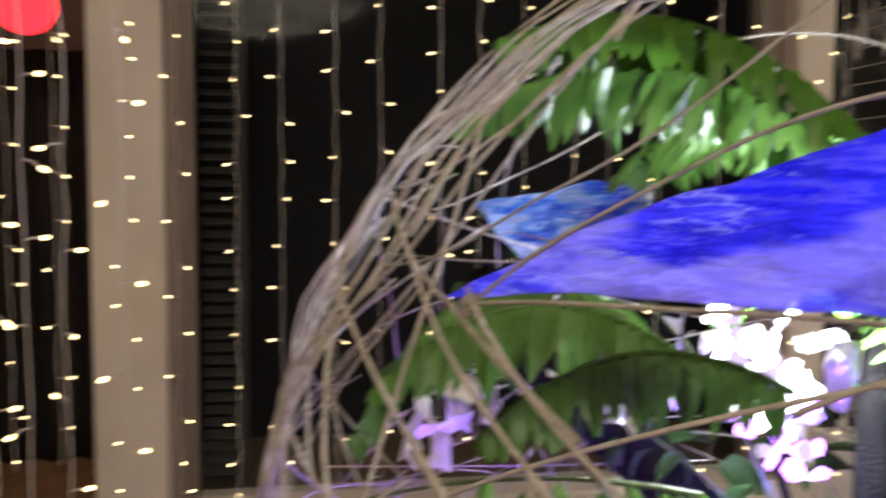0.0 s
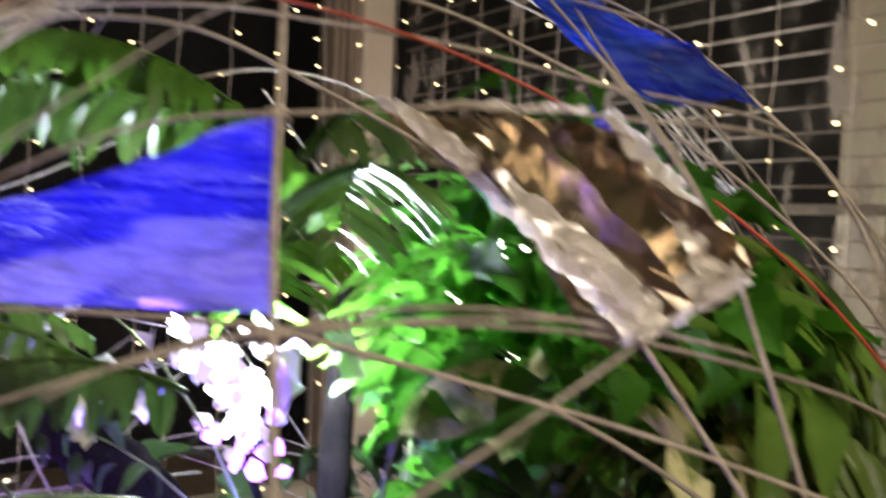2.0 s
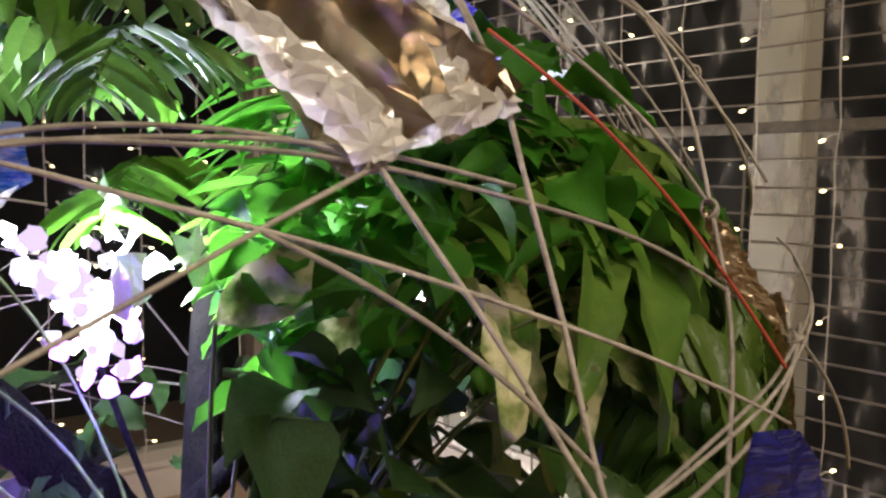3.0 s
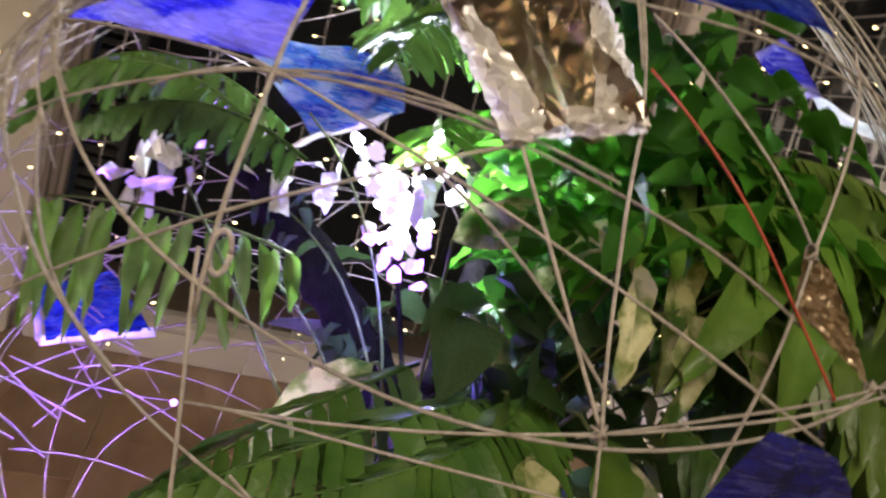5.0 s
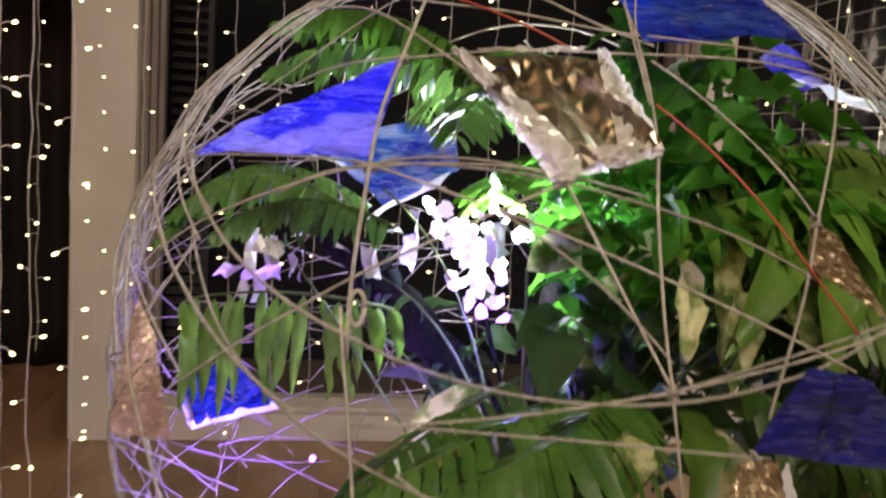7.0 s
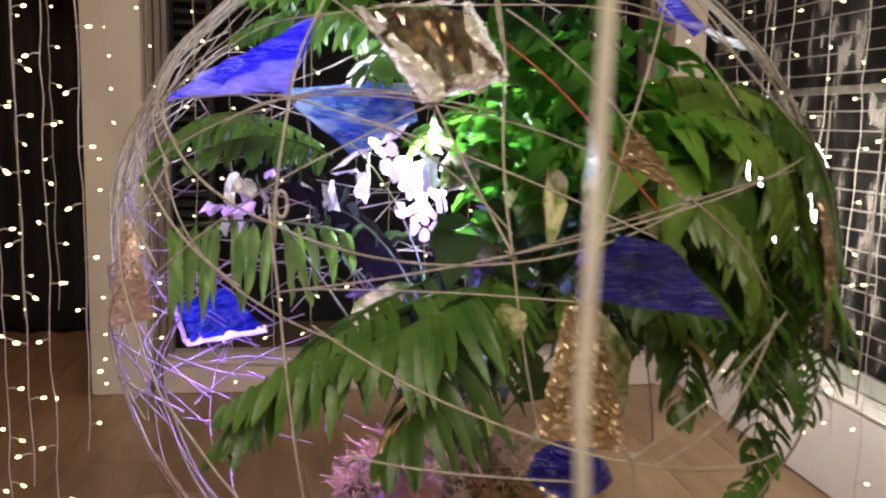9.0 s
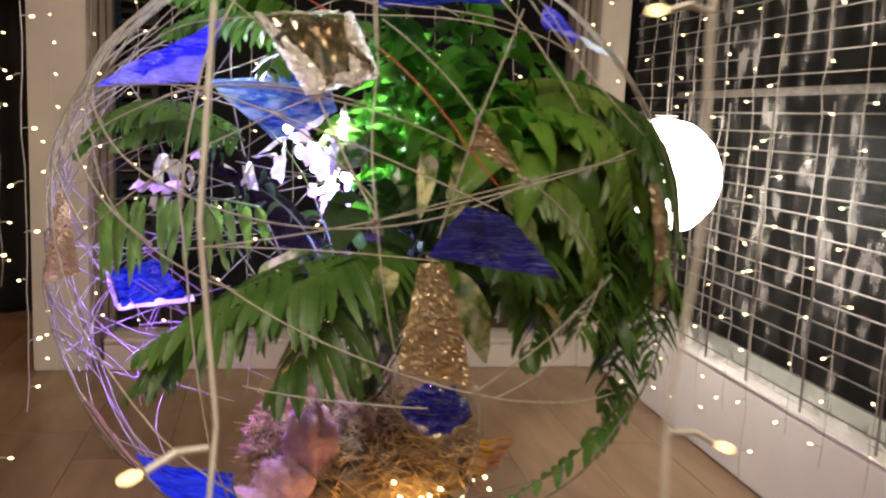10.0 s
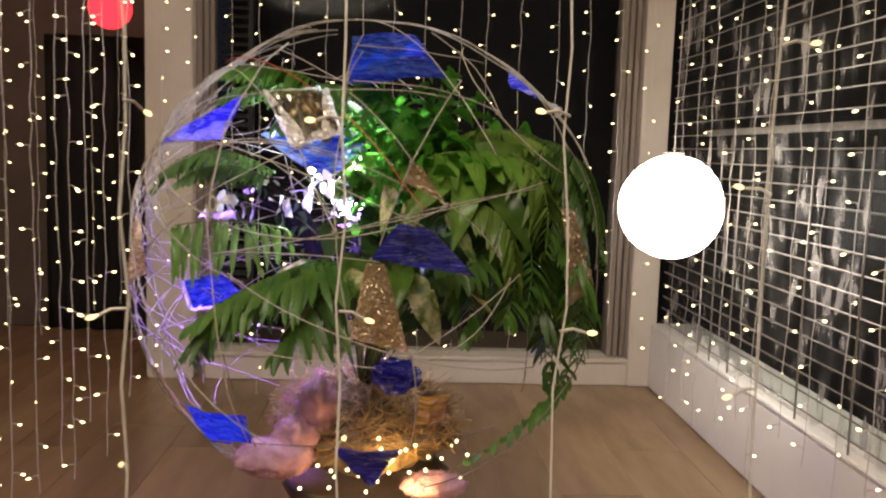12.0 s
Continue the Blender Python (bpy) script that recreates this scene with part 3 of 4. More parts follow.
def crumpled(corners, lift, depth, nu, nv, seed, fan=0.0, shift=0.35):
    """Creased foil between four corners on the ball: flat facets, and folds that fan out from the upper edge."""
    rng = random.Random(seed)
    p = [sp(*c) - CEN for c in corners]
    bm, grid = bmesh.new(), []
    for i in range(nu + 1):
        row = []
        for k in range(nv + 1):
            inner_u, inner_v = 0 < i < nu, 0 < k < nv
            u = (i + (rng.uniform(-shift, shift) if inner_u else 0)) / nu
            v = (k + (rng.uniform(-shift, shift) if inner_v else 0)) / nv
            x = (p[0] * (1 - u) + p[1] * u) * (1 - v) + (p[3] * (1 - u) + p[2] * u) * v
            d = x.normalized()
            h = lift + depth * rng.uniform(-1, 1) * (1 if inner_u and inner_v else 0.35)
            if fan:
                turn = math.atan2(v + 0.12, u - 0.55) * 3.4
                h += fan * (abs((turn % 2) - 1) - 0.5) * min(1, 2.2 * v + 0.15)
            q = x * 0.4 + d * (R * 0.6) + d * (h + swell(d))
            if not (inner_u and inner_v):
                q += Vector((rng.uniform(-1, 1), rng.uniform(-1, 1), rng.uniform(-1, 1))) * 0.0006
            row.append(bm.verts.new(CEN + q))
        grid.append(row)
    for a, b in zip(grid, grid[1:]):
        for k in range(nv):
            if rng.random() < 0.5:
                bm.faces.new((a[k], b[k], b[k + 1]))
                bm.faces.new((a[k], b[k + 1], a[k + 1]))
            else:
                bm.faces.new((a[k], b[k], a[k + 1]))
                bm.faces.new((b[k], b[k + 1], a[k + 1]))
    bmesh.ops.solidify(bm, geom=bm.faces[:], thickness=0.0005)
    return bm


def wire_ball():
    ball = thing("wire_ball", (0, 0, 0.237), label="large open ball of beige paper-wrapped wire with film and foil panels", category="sculpture")
    for s in STRANDS:
        # strands low down and on the lower right take the darker cord
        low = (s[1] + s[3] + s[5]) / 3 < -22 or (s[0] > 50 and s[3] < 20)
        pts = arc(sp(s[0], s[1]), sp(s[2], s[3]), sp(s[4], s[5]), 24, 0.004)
        part("strand", tube(pts, s[6] * 0.00037, 7), M_CORD_DARK if low else M_CORD, ball, "darker cord" if low else "", True)
    for s in RED:
        part("red_strand", tube(arc(sp(s[0], s[1], R + 0.003), sp(s[2], s[3], R + 0.003), sp(s[4], s[5], R + 0.003)), 0.0007, 6), M_RED, ball, "thin red wire", True)
    rng = random.Random(21)
    # the thick bundle that bows over the upper side
    for i in range(11):
        a, b, c = (-48 - i * 4.4 + rng.uniform(-7, 7), 74 + rng.uniform(-8, 6)), (-84 + rng.uniform(-22, 12), 42 + rng.uniform(-11, 8)), (-92 + rng.uniform(-12, 12), 4 + rng.uniform(-8, 8))
        part("strand", tube(arc(sp(*a), sp(*b, R + rng.uniform(-0.022, 0.004)), sp(*c), 24, 0.010), rng.uniform(0.0005, 0.0010), 6), M_CORD, ball, "", True)
    for i in range(5):
        a, b, c = (-90 + rng.uniform(-8, 8), 6 + rng.uniform(-6, 6)), (-88 + rng.uniform(-12, 8), -22 + rng.uniform(-5, 5)), (-66 + rng.uniform(-14, 14), -52 + rng.uniform(-5, 5))
        part("strand", tube(arc(sp(*a), sp(*b), sp(*c), 24, 0.004), rng.uniform(0.0009, 0.0013), 6), M_CORD, ball, "", True)
    for i in range(6):
        a, b, c = (30 + rng.uniform(-30, 30), 80 + rng.uniform(-5, 5)), (66 + rng.uniform(-8, 8), 50 + rng.uniform(-4, 4)), (74 + rng.uniform(-10, 10), 14 + rng.uniform(-10, 10))
        part("strand", tube(arc(sp(*a), sp(*b, R + rng.uniform(-0.006, 0.003)), sp(*c), 24, 0.005), rng.uniform(0.0008, 0.0012), 6), M_CORD, ball, "", True)
    # far side, seen through the gaps
    for i in range(15):
        a0 = rng.uniform(100, 260)
        a, c = (a0, rng.uniform(-45, 60)), (a0 + rng.choice((-1, 1)) * rng.uniform(35, 80), rng.uniform(-45, 60))
        m = ((a[0] + c[0]) / 2, (a[1] + c[1]) / 2 + rng.uniform(-4, 8))
        part("strand", tube(arc(sp(*a), sp(*m), sp(*c), 20, 0.004), rng.uniform(0.0008, 0.0013), 6), M_CORD, ball, "", True)
    # thin strands spun over the lower left flank
    for i in range(34):
        a = (rng.uniform(-150, -60), rng.uniform(-34, 16))
        c = (a[0] + rng.choice((-1, 1)) * rng.uniform(25, 70), max(-58, min(30, a[1] + rng.choice((-1, 1)) * rng.uniform(8, 40))))
        if c[0] > -48:
            c = (-48 - rng.uniform(0, 8), c[1])
        m = ((a[0] + c[0]) / 2, (a[1] + c[1]) / 2 + rng.uniform(-3, 5))
        part("strand", tube(arc(sp(*a, R - 0.004), sp(*m, R - 0.004), sp(*c, R - 0.004), 18, 0.004), rng.uniform(0.0006, 0.001), 5), M_CORD, ball, "", True)
    # straight threads strung across the inside
    for i in range(8):
        a, c = sp(rng.uniform(-175, -95), rng.uniform(-5, 45), R - 0.005), sp(rng.uniform(-60, 20) if i % 3 else rng.uniform(100, 200), rng.uniform(-10, 40) + (15 if i % 3 else 0), R - 0.03)
        c = a.lerp(c, rng.uniform(0.35, 0.6))
        part("thread", tube([a, a.lerp(c, 0.5) + Vector((0, 0, -0.002)), c], 0.0007, 5), M_CORD, ball, "", True)
    # wisps that cross behind the bundle
    for i in range(22):
        a = (rng.uniform(-140, -70), rng.uniform(-10, 50))
        c = (a[0] + rng.choice((-1, 1)) * rng.uniform(12, 40), a[1] + rng.choice((-1, 1)) * rng.uniform(10, 35))
        m = ((a[0] + c[0]) / 2, (a[1] + c[1]) / 2 + rng.uniform(-4, 6))
        part("strand", tube(arc(sp(*a, R - 0.006), sp(*m, R - 0.012), sp(*c, R - 0.006), 16, 0.006), rng.uniform(0.0004, 0.0008), 5), M_CORD, ball, "", True)
    # loop of the tied-on cord
    k = sp(-31.5, 16)
    part("knot", tube([k + Vector((0.004 * math.cos(a), -0.003, 0.009 * math.sin(a))) for a in (i * math.pi / 8 for i in range(17))], 0.0013, 6), M_CORD, ball, "", True)
    for az, el in ((-33.4, 28), (-34.7, 40), (-14.9, 28.2), (-6, 31.5), (-5.4, 11.9), (9.2, 25.8), (15.9, 17.5), (-32, 13.6), (34.6, 37.9), (-2, -7.7), (9.2, -10.8), (-62, 27.4), (1.7, 7)):
        bm = bmesh.new()
        for q in range(3):
            c, t0 = sp(az, el), rng.uniform(0, 6)
            out = (c - CEN).normalized()
            e1 = out.orthogonal().normalized()
            e1.rotate(Matrix.Rotation(t0, 3, out))
            e2 = out.cross(e1)
            tube([c + e1 * (0.0035 * math.cos(a)) + (out * math.sin(a) + e2 * 0.35 * math.cos(a)) * 0.003 for a in (i * math.pi / 5 for i in range(11))], 0.0007, 5, bm)
        part("knot", bm, M_CORD, ball, "", True)
    P = lambda name, mat, label, cs, lift, cr, seed, n=18: part(name, patch(cs, lift, cr, 66 if mat is M_GOLD else 70, n, seed), mat, ball, label, True)
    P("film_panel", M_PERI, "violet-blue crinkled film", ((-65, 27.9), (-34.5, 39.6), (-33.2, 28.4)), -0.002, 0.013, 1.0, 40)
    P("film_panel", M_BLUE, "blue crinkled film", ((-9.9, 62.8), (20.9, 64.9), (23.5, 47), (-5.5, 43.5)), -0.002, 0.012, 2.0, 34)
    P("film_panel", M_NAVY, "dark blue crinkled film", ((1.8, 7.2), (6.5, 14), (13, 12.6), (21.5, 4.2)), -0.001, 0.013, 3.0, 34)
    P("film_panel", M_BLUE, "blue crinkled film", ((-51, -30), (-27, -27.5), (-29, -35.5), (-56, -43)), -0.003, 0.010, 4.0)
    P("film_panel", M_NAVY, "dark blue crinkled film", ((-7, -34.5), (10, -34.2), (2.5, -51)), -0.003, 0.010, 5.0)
    bm = bmesh.new()
    bmesh.ops.create_icosphere(bm, subdivisions=4, radius=1)
    for v in bm.verts:
        d = v.co.copy()
        v.co = sp(9.0, -23.5, 0.29) + Vector((d.x * 0.031, d.y * 0.028, d.z * 0.023)) * (1 + 0.30 * noise.noise(d * 2.4) - 0.22 * abs(noise.noise(d * 5)))
    part("film_ball", bm, M_NAVY, ball, "dark blue crinkled film ball")
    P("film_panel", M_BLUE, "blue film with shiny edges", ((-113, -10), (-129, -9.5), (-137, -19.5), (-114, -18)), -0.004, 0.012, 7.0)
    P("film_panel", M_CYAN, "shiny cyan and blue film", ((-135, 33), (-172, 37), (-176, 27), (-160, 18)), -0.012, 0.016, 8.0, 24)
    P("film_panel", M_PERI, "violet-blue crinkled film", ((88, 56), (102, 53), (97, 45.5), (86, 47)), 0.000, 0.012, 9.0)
    P("foil_panel", M_SILVER, "white silver foil strip", ((92, 46.5), (72, 41), (70, 38.5), (91, 43.5)), 0.004, 0.010, 10.0)
    C = lambda name, mat, label, cs, lift, depth, nu, nv, seed, fan=0.0: part(name, crumpled(cs, lift, depth, nu, nv, seed, fan), mat, ball, label)
    C("foil_panel", M_GOLD, "crumpled champagne foil", ((-28, 40.4), (-11.5, 41.5), (-6, 31.3), (-15, 28)), -0.002, 0.0014, 18, 12, 11, 0.026)
    # edges of the same foil, their bright reflection put in as white
    C("foil_rim", M_RIM, "crumpled foil edge with its white highlight in the colour", ((-28.5, 40.7), (-27.2, 40.7), (-11.8, 29.0), (-15.8, 27.6)), 0.003, 0.0038, 6, 30, 31)
    C("foil_rim", M_RIM, "crumpled foil edge with its white highlight in the colour", ((-11.9, 41.4), (-10.8, 42), (-5.3, 31.2), (-9.8, 31)), 0.003, 0.0038, 7, 26, 33)
    C("foil_rim", M_RIM, "crumpled foil edge with its white highlight in the colour", ((-14.8, 29.6), (-6.5, 32.8), (-5.6, 30.8), (-15, 27.5)), 0.003, 0.0040, 18, 7, 34)
    C("foil_rim", M_RIM, "crumpled foil edge with its white highlight in the colour", ((-25.5, 40.6), (-12.5, 41.9), (-13.8, 41.1), (-21, 40.6)), 0.003, 0.0024, 18, 3, 35)
    C("foil_panel", M_BRONZE, "crumpled bronze foil", ((9, 26), (11.5, 25), (16, 17.6), (7.8, 22)), -0.002, 0.002, 12, 28, 56)
    C("foil_panel", M_BRONZE, "crumpled bronze foil", ((0.5, 6.5), (4, 6.5), (9, -10.4), (-2, -7.6)), -0.002, 0.00275, 22, 40, 97)
    C("foil_panel", M_BRONZE, "crumpled bronze foil", ((46, 17), (51, 16), (59.5, -1), (47, -4)), -0.002, 0.0025, 20, 32, 86)
    C("foil_panel", M_BRONZE, "crumpled bronze foil", ((-62.5, 12), (-57, 9.5), (-51.5, 0.5), (-70, -4.5)), -0.002, 0.0025, 22, 32, 93)
    C("foil_panel", M_BRONZE, "crumpled bronze foil", ((-70, -22), (-58, -22), (-52, -36), (-66, -36)), -0.002, 0.002, 20, 24, 82)
    P("foil_panel", M_SILVER, "strip of clear silvery foil", ((-174, 27), (-158, 17.5), (-155, 14.5), (-172, 23.5)), -0.014, 0.012, 20.0)
    P("foil_panel", M_SILVER, "strip of clear silvery foil", ((-150, 30), (-162, 26), (-164, 22), (-154, 25)), -0.008, 0.014, 23.0)
    P("foil_panel", M_SILVER, "shiny crinkled rim", ((-113, -17.2), (-138, -19), (-138, -20.4), (-113, -18.6)), -0.002, 0.008, 21.0)
    P("foil_panel", M_SILVER, "shiny crinkled rim", ((-112, -10), (-112.8, -18), (-114, -18), (-113.5, -10)), -0.002, 0.006, 22.0)
    P("film_panel", M_AMBER, "crumpled amber film", ((13, -22), (20, -22), (20, -30), (13, -30)), -0.02, 0.02, 19.0)
    P("film_panel", M_BLUE, "blue film scrap", ((70, 22), (78, 20), (74, 8), (67, 9)), -0.07, 0.012, 17.0)
    P("foil_panel", M_SILVER, "small square of silver foil", ((78, 44), (86, 42), (85, 37), (78, 38)), -0.11, 0.012, 18.0)


# ---- plants ----
def pinna(length, width, droop, rng):
    """One toothed leaflet, lying along +x, as rows of points."""
    n, rows = 10, []
    for i in range(n + 1):
        t = i / n
        w = width * (math.sin(math.pi * min(1, t * 0.93 + 0.09)) ** 0.45) * (1 - 0.22 * t) * (1 + 0.16 * (i % 2))
        if i == n:
            w = width * 0.06
        z = -droop * length * t * t
        rows.append((Vector((t * length, -w / 2, z + 0.12 * w)), Vector((t * length, 0, z)), Vector((t * length, w / 2, z + 0.12 * w))))
    return rows


def frond(name, a, b, c, plant, mat, reach=0.075, width=0.016, pairs=20, droop=0.35, seed=1, hang=0.5, up=Vector((0, 0, 1))):
    """A fern frond from a by b to c with leaflets on both sides."""
    rng = random.Random(seed)
    pts = bez(a, b, c, pairs)
    bm = bmesh.new()
    tube(pts, 0.0017, 5, bm, 0.4)
    for i in range(1, pairs):
        t = i / pairs
        along = (pts[i + 1] - pts[i - 1]).normalized()
        side0 = along.cross(up)
        side0 = side0.normalized() if side0.length > 0.05 else Vector((1, 0, 0))
        size = reach * (math.sin(math.pi * (0.12 + 0.86 * t)) ** 0.7)
        for sgn in (-1, 1):
            if rng.random() < 0.03:
                continue
            d = (side0 * sgn + along * rng.uniform(0.25, 0.45) - up * (hang * rng.uniform(0.7, 1.25))).normalized()
            nrm = (up - d * up.dot(d))
            nrm = nrm.normalized() if nrm.length > 0.05 else along.copy()
            tilt = Matrix.Rotation(rng.uniform(-0.45, 0.45), 3, d)
            nrm = tilt @ nrm
            cr = nrm.cross(d)
            rows = []
            for row in pinna(size * rng.uniform(0.82, 1.08), width * rng.uniform(0.8, 1.05), droop * rng.uniform(0.4, 1.6), rng):
                rows.append([bm.verts.new(pts[i] + d * v.x + cr * v.y + nrm * v.z) for v in row])
            for r1, r2 in zip(rows, rows[1:]):
                bm.faces.new((r1[0], r1[1], r2[1], r2[0]))
                bm.faces.new((r1[1], r1[2], r2[2], r2[1]))
    return part(name, bm, mat, plant, "", True)


def blade(a, c, width, face, sag=0.02, wave=0.006, n=12, pointed=0.6, seed=0.0):
    """A broad leaf from a to c, folded at the midrib, with waved edges."""
    bm, rows = bmesh.new(), []
    d = (c - a)
    lng = d.length
    d.normalize()
    nrm = (face - d * face.dot(d)).normalized()
    cr = nrm.cross(d)
    for i in range(n + 1):
        t = i / n
        w = width * (math.sin(math.pi * (t ** pointed)) ** 0.75 if 0 < t < 1 else 0.03)
        mid = a + d * (lng * t) + nrm * (sag * math.sin(math.pi * t)) - Vector((0, 0, sag * 0.9 * t * t))
        row = []
        for k in (-1, -0.55, 0, 0.55, 1):
            f = nrm * (abs(k) * w * 0.22 + wave * noise.noise(Vector((t * 5 + seed, k * 2, seed))) * abs(k))
            row.append(bm.verts.new(mid + cr * (k * w / 2) + f))
        rows.append(row)
    for r1, r2 in zip(rows, rows[1:]):
        for k in range(4):
            bm.faces.new((r1[k], r1[k + 1], r2[k + 1], r2[k]))
    return bm


def plants():
    S = lambda a, e, r: sp(a, e, r)
    root = Vector((-0.01, -0.02, 0.375))
    fern = thing("fern", root, label="lush green sword fern with arching fronds in the ball", category="fern")
    rows = (("F1", (-54, 86, .20), (-89, 66, .31), (-88, 48, .365), M_FERN, .050, .0115, 28, .8),
            ("F10", (-70, 80, .22), (-150, 64, .28), (-158, 40, .32), M_FERN_DARK, .060, .0130, 24, .6),
            ("F6", (80, 50, .12), (60, 72, .20), (2, 74, .27), M_IVY, .07, .019, 16, .3),
            ("F6c", (90, 55, .12), (45, 50, .22), (22, 44, .30), M_IVY, .065, .018, 16, .3),
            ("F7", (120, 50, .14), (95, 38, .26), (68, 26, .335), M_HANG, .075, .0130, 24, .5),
            ("F15", (10, 75, .24), (-24, 62, .29), (-33, 48, .31), M_FERN_DARK, .045, .0120, 18, .5),
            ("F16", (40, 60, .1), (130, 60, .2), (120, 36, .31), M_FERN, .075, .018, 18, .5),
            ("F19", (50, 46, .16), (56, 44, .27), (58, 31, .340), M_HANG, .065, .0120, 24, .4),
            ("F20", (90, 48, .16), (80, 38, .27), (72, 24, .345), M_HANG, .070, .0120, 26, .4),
            ("F22", (120, 40, .14), (100, 30, .27), (84, 12, .345), M_FERN_DARK, .085, .017, 20, .5),
            ("F23", (20, 70, .12), (10, 66, .22), (2, 56, .29), M_IVY, .06, .015, 16, .3),
            ("L1", (-64, 34, .23), (-72, 31, .30), (-76, 20, .34), M_FERN_DARK, .036, .0080, 24, .7),
            ("L7", (-52, 34, .22), (-62, 30, .28), (-66, 20, .32), M_FERN_DARK, .034, .0080, 20, .7),
            ("L3", (-96, 40, .20), (-80, 32, .30), (-76, 16, .34), M_FERN_DARK, .036, .0080, 26, .7),
            ("U1", (-20, 62, .24), (-29, 50, .29), (-31, 38, .30), M_FERN_DARK, .045, .0120, 20, .3),
            ("U2", (-80, 78, .22), (-98, 60, .31), (-104, 42, .35), M_FERN_DARK, .048, .0110, 28, .8),
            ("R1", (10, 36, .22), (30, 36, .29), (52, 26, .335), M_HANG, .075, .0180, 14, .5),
            ("R3", (40, 50, .20), (48, 44, .29), (56, 30, .345), M_OLIVE, .060, .0095, 28, .5),
            ("F14", (-150, 60, .15), (170, 48, .24), (150, 30, .32), M_FERN, .08, .02, 18, .6))
    for i, (nm, a, b, c, mat, reach, w, pairs, hang) in enumerate(rows):
        frond("frond", S(*a), S(*b), S(*c), fern, mat, reach, w, pairs, 0.3, i + 3, hang)
    a, c, hr = Vector((-0.305, 0.010, 0.640)), Vector((-0.130, -0.01, 0.640)), random.Random(9)
    part("rachis", tube(bez(c, a.lerp(c, 0.5) + Vector((0, 0, 0.010)), a, 10), 0.0018, 5, None, 0.5), M_STEM, fern, "", True)
    for i in range(15):
        p = a.lerp(c, (i + hr.uniform(-0.25, 0.25)) / 14) + Vector((0, hr.uniform(-0.022, 0.016), 0.010 * math.sin(math.pi * i / 14)))
        lng = 0.098 * (1 - 0.45 * (i / 14) ** 2) * hr.uniform(0.75, 1.1)
        tip = p + Vector((hr.uniform(-0.010, 0.016), hr.uniform(-0.02, 0.01), -lng))
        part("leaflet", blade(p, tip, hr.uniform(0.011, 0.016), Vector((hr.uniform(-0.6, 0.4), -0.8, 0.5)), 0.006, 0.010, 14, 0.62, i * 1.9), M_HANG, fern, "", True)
    dark = thing("fern", root + Vector((0.02, -0.02, 0)), label="dark green fern with broad leaflets low in the ball", category="fern")
    rows = (("F3", (0, 4, .15), (-24, 2, .27), (-46, -13, .335), M_FERN_DARK, .080, .0120, 24, .45),
            ("F3b", (-6, 7, .15), (-12, -4, .27), (-22, -17, .32), M_FERN_DARK, .075, .0120, 22, .40),
            ("F3c", (-20, 8, .15), (-38, -6, .27), (-52, -22, .33), M_FERN_DARK, .075, .0120, 24, .45),
            ("F4", (82, 50, .24), (56, 24, .335), (62, -17, .345), M_FERN_DARK, .08, .012, 28, .5),
            ("F4b", (86, 43, .20), (46, 12, .29), (50, -19, .335), M_FERN_DARK, .08, .0125, 26, .5),
            ("F4c", (100, 40, .20), (76, 14, .30), (74, -20, .34), M_FERN_DARK, .075, .012, 28, .5),
            ("F4d", (60, 20, .18), (62, 0, .28), (60, -30, .34), M_FERN_DARK, .07, .012, 26, .5),
            ("F5", (66, -22, .345), (58, -35, .345), (47, -57, .34), M_FERN_DARK, .032, .013, 18, .3),
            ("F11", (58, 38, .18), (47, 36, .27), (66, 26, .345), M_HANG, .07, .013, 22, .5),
            ("F24", (70, 30, .16), (50, 18, .28), (38, -4, .335), M_FERN_DARK, .075, .0125, 26, .6),
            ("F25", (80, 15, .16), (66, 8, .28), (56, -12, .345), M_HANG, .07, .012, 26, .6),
            ("F26", (90, 5, .16), (84, 2, .28), (70, -24, .345), M_FERN_DARK, .075, .012, 26, .5),
            ("E1", (60, 46, .28), (56, 28, .350), (57, 3, .350), M_FERN_DARK, .055, .0090, 32, .5),
            ("E2", (80, 42, .28), (66, 26, .358), (65, 0, .358), M_FERN_DARK, .044, .0080, 32, .5),
            ("E9", (60, 16, .20), (34, 8, .280), (15, 2, .305), M_FERN_DARK, .055, .0110, 24, .7),
            ("E10", (70, 8, .20), (50, 4, .290), (37, -3, .325), M_FERN_DARK, .055, .0110, 24, .6),
            ("E3", (40, 40, .27), (46, 26, .335), (43, 6, .335), M_OLIVE, .060, .0105, 28, .6),
            ("E4", (50, 18, .28), (54, 6, .345), (60, -20, .360), M_FERN_DARK, .060, .0095, 30, .5),
            ("E5", (26, 24, .25), (34, 16, .315), (35, -2, .325), M_OLIVE, .055, .0120, 22, .7),
            ("E6", (22, 10, .22), (27, 0, .285), (24, -14, .305), M_FERN_DARK, .050, .0120, 20, .6),
            ("E7", (60, 6, .20), (42, 2, .290), (32, -8, .325), M_FERN_DARK, .060, .0110, 24, .6),
            ("E8", (70, 30, .20), (62, 22, .29), (50, 14, .330), M_OLIVE, .065, .0110, 26, .5),
            ("C1", (2, 8, .18), (-12, 4, .270), (-30, -4, .315), M_FERN_DARK, .070, .0115, 24, .45))
    for i, (nm, a, b, c, mat, reach, w, pairs, hang) in enumerate(rows):
        frond("frond", S(*a), S(*b), S(*c), dark, mat, reach, w, pairs, 0.3, i + 33, hang)

    broad = thing("broadleaf_plant", root + Vector((0.04, 0, 0)), label="leafy pot plant with broad dark glossy leaves", category="plant")
    front = Vector((0.1, -0.9, 0.5))
